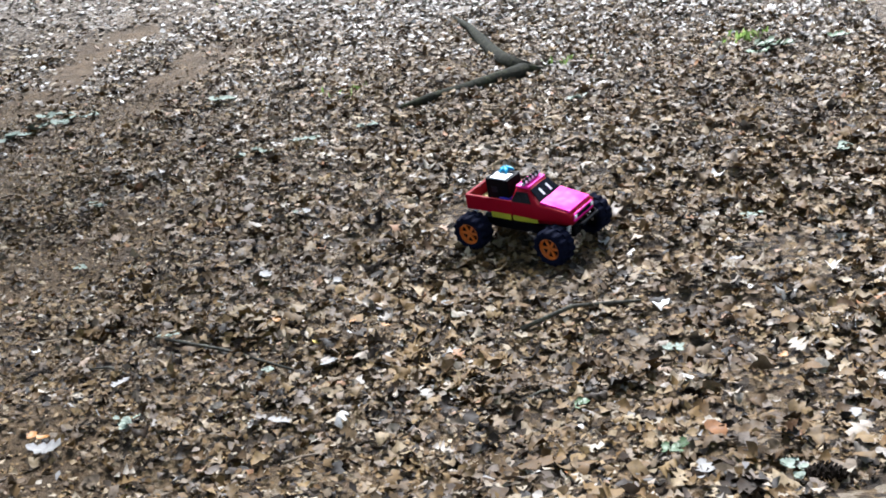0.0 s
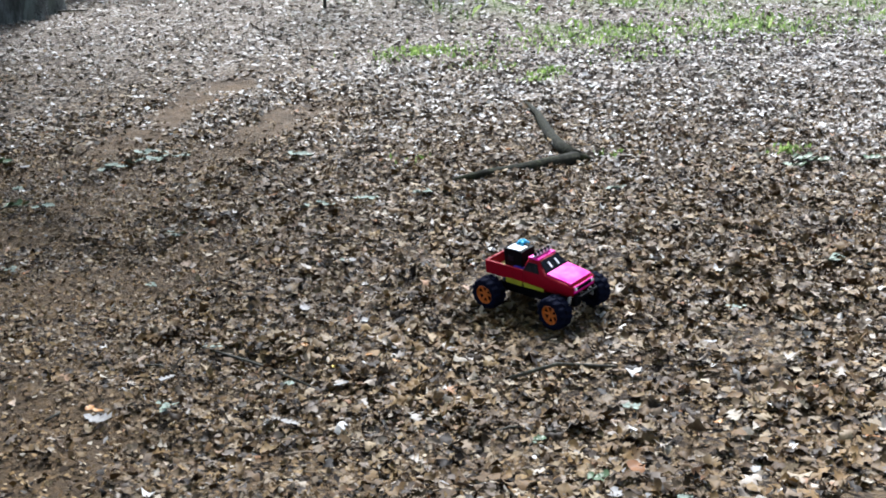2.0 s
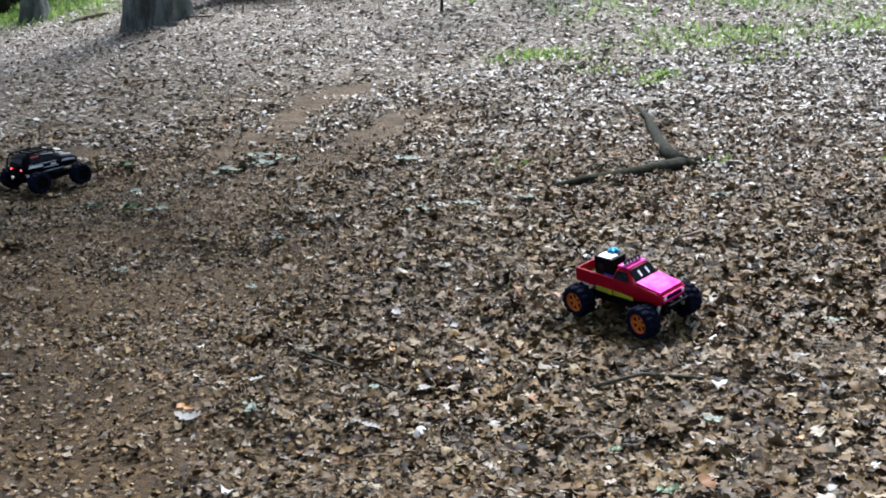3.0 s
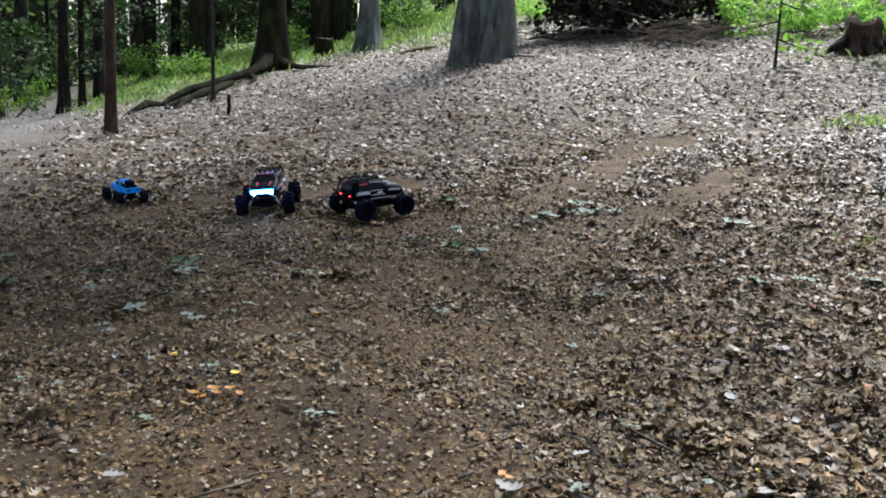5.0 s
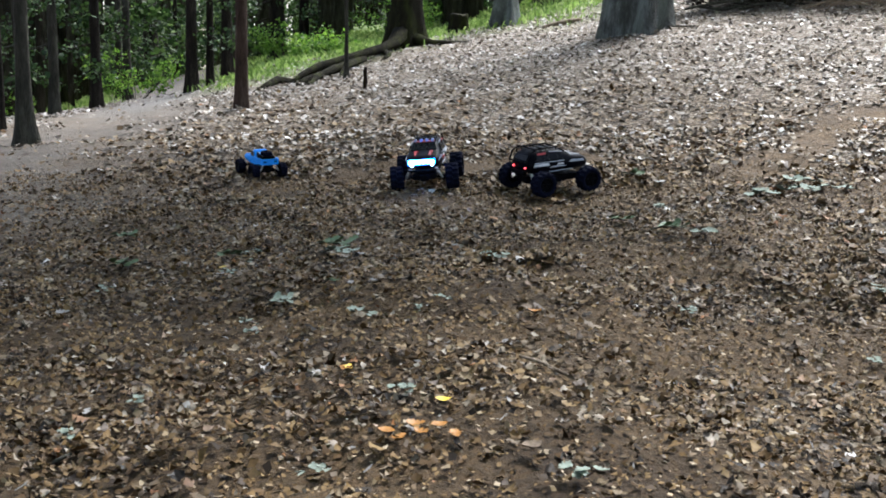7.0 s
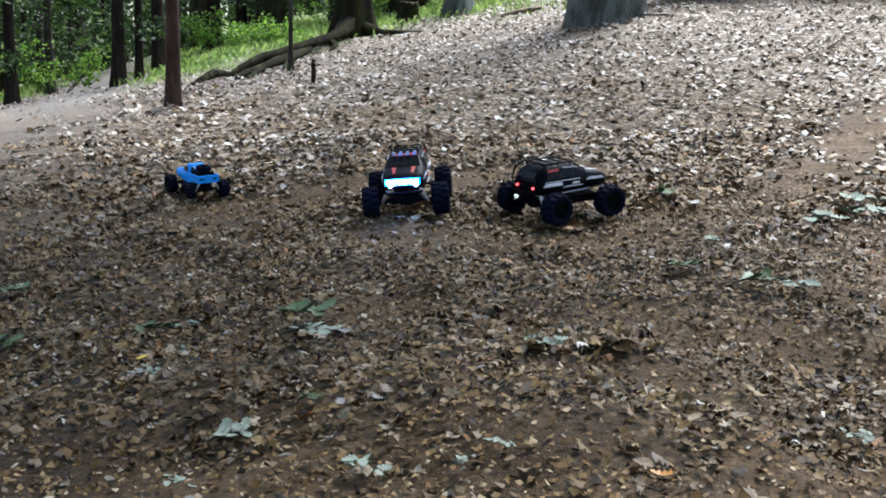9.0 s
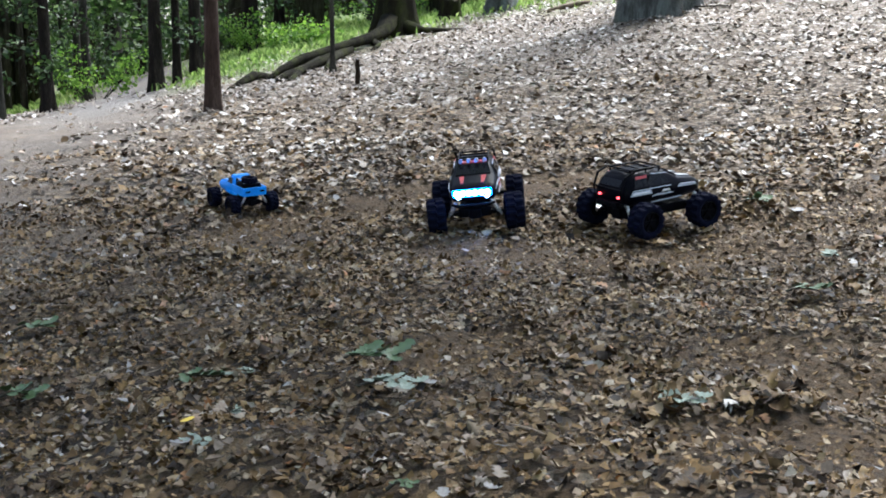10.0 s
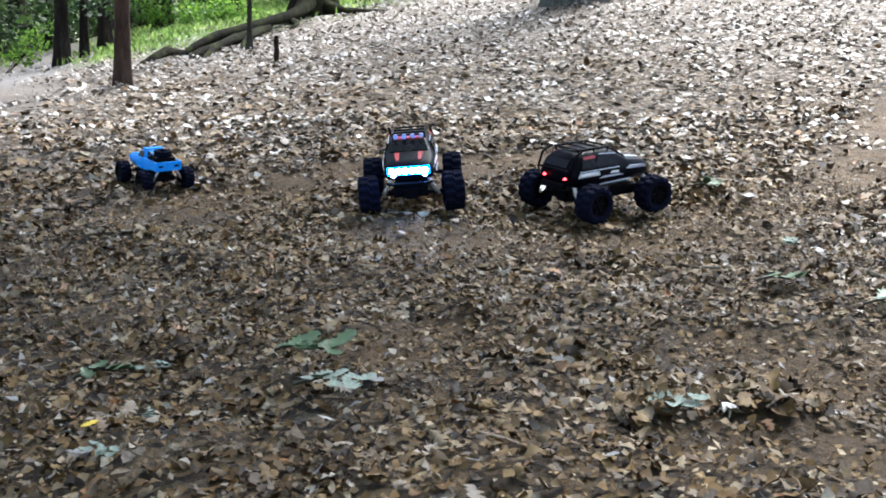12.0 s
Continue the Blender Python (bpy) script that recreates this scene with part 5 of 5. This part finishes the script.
def pickup(m, s, label, mode):
    top = thing("toy_truck", m, label, "toy truck")
    top.matrix_world = m @ Matrix.Scale(s, 4)
    wb, tr, r, w = (0.455, 0.335, 0.088, 0.092) if mode == "pink" else (0.39, 0.375, 0.088, 0.092)
    main, hood = (RED, PINK) if mode == "pink" else (BLUE, BLUE)
    cab = [(-0.03, 0.145, 0.235, 0.245, 0.10, 0.112, 0.09), (-0.012, 0.14, 0.235, 0.30, 0.10, 0.114, 0.082), (0.055, 0.14, 0.235, 0.302, 0.10, 0.114, 0.08), (0.105, 0.145, 0.235, 0.245, 0.10, 0.115, 0.098), (0.225, 0.155, 0.222, 0.23, 0.10, 0.112, 0.096), (0.252, 0.16, 0.21, 0.216, 0.095, 0.106, 0.09), (0.258, 0.165, 0.2, 0.206, 0.09, 0.1, 0.085)]
    part("cab_shell", shell(cab), main, top, "red cab shell" if mode == "pink" else "sky-blue cab shell")
    part("bonnet", slab([(0.11, -0.094, 0.2475), (0.245, -0.09, 0.2245), (0.245, 0.09, 0.2245), (0.11, 0.094, 0.2475)], 0.005), hood, top, "bright pink bonnet" if mode == "pink" else "")
    part("front_panel", slab([(0.259, -0.085, 0.176), (0.259, 0.085, 0.176), (0.259, 0.082, 0.212), (0.259, -0.082, 0.212)], 0.003), hood, top)
    part("grille", slab([(0.262, -0.06, 0.188), (0.262, 0.06, 0.188), (0.262, 0.06, 0.205), (0.262, -0.06, 0.205)], 0.003), PLASTIC, top, "black radiator grille")
    for sd in (-1, 1):
        b = bmesh.new()
        box(b, (0.262, sd * 0.073, 0.197), (0.008, 0.018, 0.016), 0.002)
        part("headlight", b, WHITE, top)
        b = bmesh.new()
        box(b, (-0.14, sd * 0.108, 0.205), (0.235, 0.014, 0.075), 0.004)
        part("bed_side", b, main, top)
        part("side_stripe", slab([(-0.13, sd * 0.116, 0.148), (-0.03, sd * 0.116, 0.146), (-0.03, sd * 0.116, 0.174), (-0.13, sd * 0.116, 0.174)][:: -sd], 0.002), LIME if mode == "pink" else BLUE, top, "yellow-green sill stripe" if mode == "pink" else "")
        part("side_stripe", slab([(-0.02, sd * 0.1165, 0.148), (0.10, sd * 0.1165, 0.152), (0.10, sd * 0.1165, 0.168), (-0.02, sd * 0.1165, 0.174)][:: -sd], 0.002), LIME if mode == "pink" else BLUE, top)
    b = bmesh.new()
    box(b, (-0.252, 0, 0.205), (0.014, 0.216, 0.075), 0.004)
    part("tailgate", b, main, top)
    b = bmesh.new()
    box(b, (-0.14, 0, 0.18), (0.225, 0.20, 0.012), 0.002)
    part("bed_floor", b, SAND if mode == "pink" else PLASTIC, top, "tan bed floor" if mode == "pink" else "black bed floor")
    side_piece("side_window", cab, 0.0, 0.075, 0.2, 0.82, GLASS, top, upper, 0.022)
    part("windscreen", slab([(0.107, -0.088, 0.25), (0.107, 0.088, 0.25), (0.06, 0.074, 0.298), (0.06, -0.074, 0.298)], 0.003), GLASS, top)
    part("roof", slab([(-0.01, -0.075, 0.306), (0.052, -0.075, 0.306), (0.052, 0.075, 0.306), (-0.01, 0.075, 0.306)], 0.004), hood, top)
    bumper(top, 0.285, 0.16, 0.09, PLASTIC)
    if mode == "pink":
        b = bmesh.new()
        box(b, (0.02, 0, 0.314), (0.012, 0.14, 0.008), 0.002)
        part("lamp_rail", b, SILVER, top, "white roof lamp rail")
        for k in range(5):
            b = bmesh.new()
            rod(b, (0.018, -0.056 + 0.028 * k, 0.327), (0.034, -0.056 + 0.028 * k, 0.327), 0.011, None, 12)
            lamp = part("roof_lamp", b, PLASTIC, top, "small black roof lamp")
            b = bmesh.new()
            rod(b, (0.0342, -0.056 + 0.028 * k, 0.327), (0.036, -0.056 + 0.028 * k, 0.327), 0.008, None, 12)
            part("lens", b, WHITE, lamp, "white lamp lens")
        for sd in (-1, 1):
            part("windscreen_mark", slab([(0.1, sd * 0.03 - 0.006, 0.2615), (0.1, sd * 0.03 + 0.006, 0.2615), (0.075, sd * 0.03 + 0.006, 0.287), (0.075, sd * 0.03 - 0.006, 0.287)], 0.003), WHITE, top)
    else:
        for sd in (-1, 1):
            b = bmesh.new()
            tube(b, [(-0.05, sd * 0.08, 0.2), (-0.06, sd * 0.08, 0.295), (-0.18, sd * 0.085, 0.262), (-0.24, sd * 0.085, 0.2)], [0.007] * 4, 8)
            part("bed_rack_tube", b, PLASTIC, top)
        for p0, p1 in (((-0.06, -0.08, 0.294), (-0.18, 0.085, 0.262)), ((-0.06, 0.08, 0.294), (-0.18, -0.085, 0.262))):
            b = bmesh.new()
            rod(b, p0, p1, 0.005)
            part("bed_rack_strap", b, STEEL, top)
        b = bmesh.new()
        box(b, (-0.13, 0, 0.225), (0.15, 0.17, 0.085), 0.012)
        part("load_block", b, PLASTIC, top, "black block filling the bed")
        b = bmesh.new()
        bm2 = tyre_mesh(0.07, 0.05)
        bm2.transform(Matrix.Translation((-0.15, 0, 0.295)) @ Matrix.Rotation(1.5708, 4, "X"))
        me = bpy.data.meshes.new("tmp")
        bm2.to_mesh(me)
        bm2.free()
        b.from_mesh(me)
        bpy.data.meshes.remove(me)
        part("spare_tyre", b, RUBBER, top, "black spare tyre lying in the bed")
        for sd in (-1, 1):
            part("sill_light", slab([(-0.26, sd * 0.07 - 0.02, 0.2), (-0.26, sd * 0.07 + 0.02, 0.2), (-0.26, sd * 0.07 + 0.02, 0.215), (-0.26, sd * 0.07 - 0.02, 0.215)], 0.002), PLASTIC, top)
    if mode == "pink":
        longer = Matrix.Diagonal((1.13, 0.95, 1.0, 1.0))
        for ob in top.children_recursive:
            ob.data.transform(longer)
    running_gear(top, wb, tr, r, w, AMBER if mode == "pink" else PLASTIC, -0.08)
    return top


PINK_AT = seat_on(3.0, 4.75, -68)
pickup(PINK_AT, 1.0, "pink and red toy pickup truck with orange wheel rims", "pink")
LED_AT = seat_on(-1.04, 10.25, -92)
monster_truck(seat_on(-0.1, 10.22, 36), "glossy black toy off-road truck with roof rack and lit tail lights", "suv", 1.08)
monster_truck(LED_AT, "black and red toy truck with lit blue-white light bar", "led")
pickup(seat_on(-2.52, 10.92, 128), 0.68, "sky-blue toy pickup truck with a spare tyre in its bed", "blue")

# the black box riding in the pink truck's bed
cargo = thing("camera_box", PINK_AT @ Matrix.Translation((-0.13, -0.005, 0.1865)) @ Matrix.Scale(1.1, 4), "black box with white label and blue ribbon in the truck bed", "box")
b = bmesh.new()
box(b, (0, 0, 0.06), (0.115, 0.10, 0.12), 0.006)
part("casing", b, PLASTIC, cargo)
part("lid_label", slab([(-0.035, -0.046, 0.122), (0.045, -0.046, 0.122), (0.045, 0.012, 0.122), (-0.035, 0.012, 0.122)], 0.0025), WHITE, cargo, "white top label")
part("side_label", slab([(-0.03, -0.051, 0.06), (0.002, -0.051, 0.06), (0.002, -0.051, 0.085), (-0.03, -0.051, 0.085)], 0.0015), SMOKE, cargo, "small grey side label")
b = bmesh.new()
box(b, (0.033, -0.002, 0.03), (0.054, 0.106, 0.02), 0.003)
part("strap", b, INDIGO, cargo, "dark blue strap")
b = bmesh.new()
for k in range(5):
    a = 0.5 + k * 1.2
    tube(b, [(0.0, 0.03, 0.12), (0.016 * math.cos(a), 0.03 + 0.016 * math.sin(a), 0.137), (0.034 * math.cos(a), 0.03 + 0.03 * math.sin(a), 0.128)], [0.005, 0.009, 0.005], 6, 0.1, k)
part("ribbon", smooth(b), CYAN, cargo, "crumpled blue ribbon")

# the light that the light bar gives
beam = new("light_bar_lamp", bpy.data.lights.new("light_bar_lamp", "POINT"))
beam.data.energy, beam.data.color, beam.data.shadow_soft_size = 0.1, (0.12, 0.35, 1.0), 0.03
beam.location = LED_AT @ Vector((0.37, 0, 0.235))


# ---- small things lying on the floor ----
def leaf_blade(bm, m, size, seed, lobed=True):
    """One leaf with midrib, lobes, curl and a little thickness."""
    q = random.Random(seed)
    s_row = (0.0, 0.14, 0.26, 0.38, 0.5, 0.62, 0.74, 0.87, 1.0)
    w_row = (0.02, 0.17, 0.12, 0.29, 0.17, 0.35, 0.2, 0.27, 0.03) if lobed else (0.02, 0.16, 0.26, 0.32, 0.34, 0.31, 0.24, 0.13, 0.01)
    curl, fold, twist = q.uniform(0.05, 0.35), q.uniform(0.1, 0.45), q.uniform(-0.3, 0.3)
    tops, lows = [], []
    for s, w in zip(s_row, w_row):
        wl, wr = w * q.uniform(0.85, 1.15), w * q.uniform(0.85, 1.15)
        z = curl * (2 * s - 1) ** 2 * 0.5
        for yy in (wl, 0.0, -wr):
            p = Vector(((s - 0.5), yy, z + abs(yy) * fold + yy * twist * (s - 0.3))) * size
            tops.append(bm.verts.new(m @ p))
            lows.append(bm.verts.new(m @ (p - Vector((0, 0, 0.0012)))))
    for i in range(len(s_row) - 1):
        for k in (0, 1):
            a = i * 3 + k
            bm.faces.new((tops[a], tops[a + 3], tops[a + 4], tops[a + 1]))
            bm.faces.new((lows[a], lows[a + 1], lows[a + 4], lows[a + 3]))
    return bm


def lone_leaf(x, y, size, material, label, seed, name="leaf", lobed=True):
    bm = leaf_blade(bmesh.new(), Matrix.Rotation(radians(seed * 77 % 360), 4, "Z") @ Matrix.Rotation(0.15 * math.sin(seed), 4, "X"), size, seed, lobed)
    smooth(bm)
    return solid(name, bm, material, Matrix.Translation((x, y, hz(x, y) + 0.03)), label, "leaf")


def lichen_patch(x, y, size, seed, label="grey-green lichen clump lying on brown leaves"):
    """Crinkled lobes heaped together."""
    q = random.Random(seed)
    top = thing("lichen_clump", Matrix.Translation((x, y, hz(x, y) + 0.03)), label, "lichen")
    for k in range(8):
        a, d = q.uniform(0, 6.28), size * q.uniform(0, 0.5)
        m = Matrix.Translation((d * math.cos(a) * 1.3, d * math.sin(a), q.uniform(0, 0.018))) @ Matrix.Rotation(q.uniform(0, 6.28), 4, "Z") @ Matrix.Rotation(q.uniform(-0.5, 0.5), 4, "X")
        part("lobe", smooth(leaf_blade(bmesh.new(), m, size * q.uniform(0.3, 0.5), seed * 31 + k, True)), LICHEN, top)
    return top


def sprig(x, y, size, seed, material, label):
    q = random.Random(seed)
    top = thing("leafy_sprig", Matrix.Translation((x, y, hz(x, y) + 0.028)) @ Matrix.Rotation(q.uniform(-0.5, 0.5), 4, "Z"), label, "sprig")
    b = bmesh.new()
    tube(b, [(-size * 0.6, 0, 0.0), (-size * 0.1, size * 0.05, 0.02), (size * 0.5, 0, 0.012)], [0.005, 0.004, 0.002], 6)
    part("stalk", b, DEADWOOD, top)
    for k in range(8):
        u = -0.4 + 0.9 * k / 7
        a = (1 if k % 2 else -1) * q.uniform(0.4, 1.3)
        m = Matrix.Translation((size * u, 0, 0.018)) @ Matrix.Rotation(a, 4, "Z") @ Matrix.Rotation(q.uniform(-0.6, 0.2), 4, "Y") @ Matrix.Translation((size * 0.22, 0, 0))
        part("leaf", smooth(leaf_blade(bmesh.new(), m, size * q.uniform(0.4, 0.6), seed * 13 + k)), material, top)
    return top


LICHENS = [(2.64, 7.49, 0.24), (3.07, 7.64, 0.18), (3.54, 7.6, 0.15), (2.35, 6.13, 0.1), (4.88, 7.02, 0.17), (1.99, 10.67, 0.3), (3.07, 9.52, 0.24), (2.7, 3.38, 0.09), (2.22, 2.34, 0.09), (0.83, 3.91, 0.1), (3.93, 4.28, 0.1), (4.9, 4.58, 0.14), (1.19, 4.7, 0.06), (1.41, 4.18, 0.06),
    (-0.44, 6.9, 0.15), (1.78, 10.24, 0.32), (1.5, 10.1, 0.28), (2.1, 10.35, 0.24), (-0.92, 4.34, 0.08), (-0.2, 4.31, 0.11), (-1.59, 4.91, 0.08), (-1.74, 4.66, 0.08), (-1.43, 5.79, 0.07), (-2.47, 7.02, 0.09), (1.48, 7.2, 0.15), (1.13, 6.14, 0.1), (-0.72, 4.85, 0.08),
    (-1.0, 5.92, 0.1), (-0.67, 5.91, 0.06), (-1.47, 5.95, 0.07), (-0.76, 5.88, 0.07), (0.38, 6.35, 0.08), (-1.8, 7.53, 0.09), (0.72, 8.01, 0.16), (-1.77, 6.79, 0.07), (-1.7, 6.97, 0.06), (0.65, 9.35, 0.13)]
for k, (lx, ly, ls) in enumerate(LICHENS):
    lichen_patch(lx, ly, ls, 200 + k)
for k, (lx, ly, ls) in enumerate([(0.91, 4.34, 0.09), (1.28, 3.74, 0.09), (1.64, 4.14, 0.08), (1.81, 5.22, 0.1), (3.49, 3.91, 0.07), (2.04, 2.5, 0.08), (0.56, 3.93, 0.12), (2.61, 2.49, 0.06), (2.29, 4.36, 0.06), (-0.9, 3.76, 0.08), (-1.42, 5.81, 0.06), (2.37, 6.11, 0.09), (2.06, 4.99, 0.07), (-1.12, 4.04, 0.05), (-2.54, 6.63, 0.07), (-1.74, 3.91, 0.04), (-1.83, 6.84, 0.06), (-1.1, 6.3, 0.05), (-0.99, 6.31, 0.045), (0.78, 10.42, 0.14), (-1.18, 7.28, 0.06), (-0.7, 6.49, 0.035)]):
    lone_leaf(lx, ly, ls, PALE, "pale grey upturned oak leaf on brown litter", 260 + k, "pale_leaf")
for k, (lx, ly, ls) in enumerate([(-1.4, 7.58, 0.18), (-1.96, 7.55, 0.13), (-2.89, 8.46, 0.12), (0.51, 7.98, 0.16), (0.26, 8.38, 0.12), (-1.04, 10.35, 0.16), (0.57, 10.6, 0.14), (2.13, 3.21, 0.05), (2.05, 2.65, 0.07), (-2.59, 7.6, 0.12), (7.55, 7.04, 0.16), (-1.2, 6.36, 0.05)]):
    sprig(lx, ly, ls, 290 + k, FRESH, "torn green leafy sprig on dry leaves")
for k in range(3):
    sprig(6.96 + 0.12 * (k - 1), 7.2 + 0.08 * (k % 2), 0.2, 380 + k, FRESH, "low dark green seedling leaves among dry litter")
sprig(-1.3, 7.16, 0.14, 301, LICHEN, "pale withered leafy sprig on dry leaves")
sprig(-1.41, 6.25, 0.1, 302, LICHEN, "pale withered leafy sprig on dry leaves")
for k, (lx, ly) in enumerate([(1.67, 4.31), (-0.59, 4.69), (-0.94, 5.13), (-1.92, 4.15), (-1.86, 7.03)]):
    lone_leaf(lx, ly, 0.05, YELLOW, "bright yellow fallen leaf on brown litter", 310 + k, "yellow_leaf", k % 2 == 0)
for k, (lx, ly) in enumerate([(-0.74, 4.5), (-0.7, 4.46), (-0.64, 4.48), (-0.59, 4.52), (-0.54, 4.47), (-0.66, 4.54), (-0.95, 5.12), (-0.3, 5.73), (0.54, 4.03), (0.57, 4.0), (2.85, 3.01), (1.99, 4.35), (1.9, 4.5), (1.6, 4.55)]):
    lone_leaf(lx, ly, 0.055, ORANGE, "orange-brown fallen leaf on soil", 320 + k, "orange_leaf", k % 3 > 0)
for k, (lx, ly, ls) in enumerate([(-0.33, 4.43, 0.07), (5.61, 7.99, 0.17), (5.16, 6.36, 0.1), (1.28, 4.76, 0.07), (2.89, 3.82, 0.08), (-0.03, 6.1, 0.06), (-0.33, 5.8, 0.06), (-1.7, 6.69, 0.05)]):
    lone_leaf(lx, ly, ls, ROTTEN, "curled tan fallen leaf on brown litter", 330 + k, "tan_leaf", False)
for k, (lx, ly, a, ln) in enumerate([(0.4, 4.04, 0.7, 0.08), (-0.38, 3.78, 0.35, 0.12), (-1.7, 4.53, 0.8, 0.06), (0.62, 8.49, -0.6, 0.2), (0.7, 8.45, 0.5, 0.16), (-0.38, 6.55, 1.1, 0.05), (-1.78, 8.52, 1.1, 0.2), (1.25, 3.5, 0.2, 0.12), (0.1, 8.9, 0.4, 0.25), (1.1, 8.7, 2.4, 0.3), (3.6, 5.5, 0.9, 0.2), (-0.3, 5.1, 2.7, 0.22), (0.9, 4.5, 2.2, 0.2), (-0.9, 6.7, 2.5, 0.12), (2.1, 3.4, 0.1, 0.14)]):
    dx, dy = ln * math.cos(a) / 2, ln * math.sin(a) / 2
    stick("twig", [(lx - dx, ly - dy, 0.016), (lx + 0.1 * dy, ly - 0.1 * dx, 0.022), (lx + dx, ly + dy, 0.018)], [0.006, 0.006, 0.004], "short broken twig on the forest floor", "twig", ROTTEN if k % 2 else DEADWOOD, 340 + k)

# the fir cone on the leaves
cone_at = thing("fir_cone", pose(2.25, 2.27, hz(2.25, 2.27) + 0.03, 80, 0, 30), "dark brown fir cone lying on leaf litter", "fir cone")
b = bmesh.new()
tube(b, [(0, 0, -0.055), (0, 0, -0.03), (0, 0, 0.02), (0, 0, 0.055)], [0.012, 0.022, 0.02, 0.006], 10)
part("core", b, POSTWOOD, cone_at)
b = bmesh.new()
for k in range(60):
    a, u = k * 2.4, k / 60
    rr = 0.027 * math.sin(0.35 + 2.6 * u)
    c = Vector((rr * math.cos(a), rr * math.sin(a), -0.05 + 0.1 * u))
    box(b, c, (0.014, 0.013, 0.004), 0, Matrix.Rotation(a, 4, "Z") @ Matrix.Rotation(-0.6, 4, "Y"))
part("scales", b, POSTWOOD, cone_at)
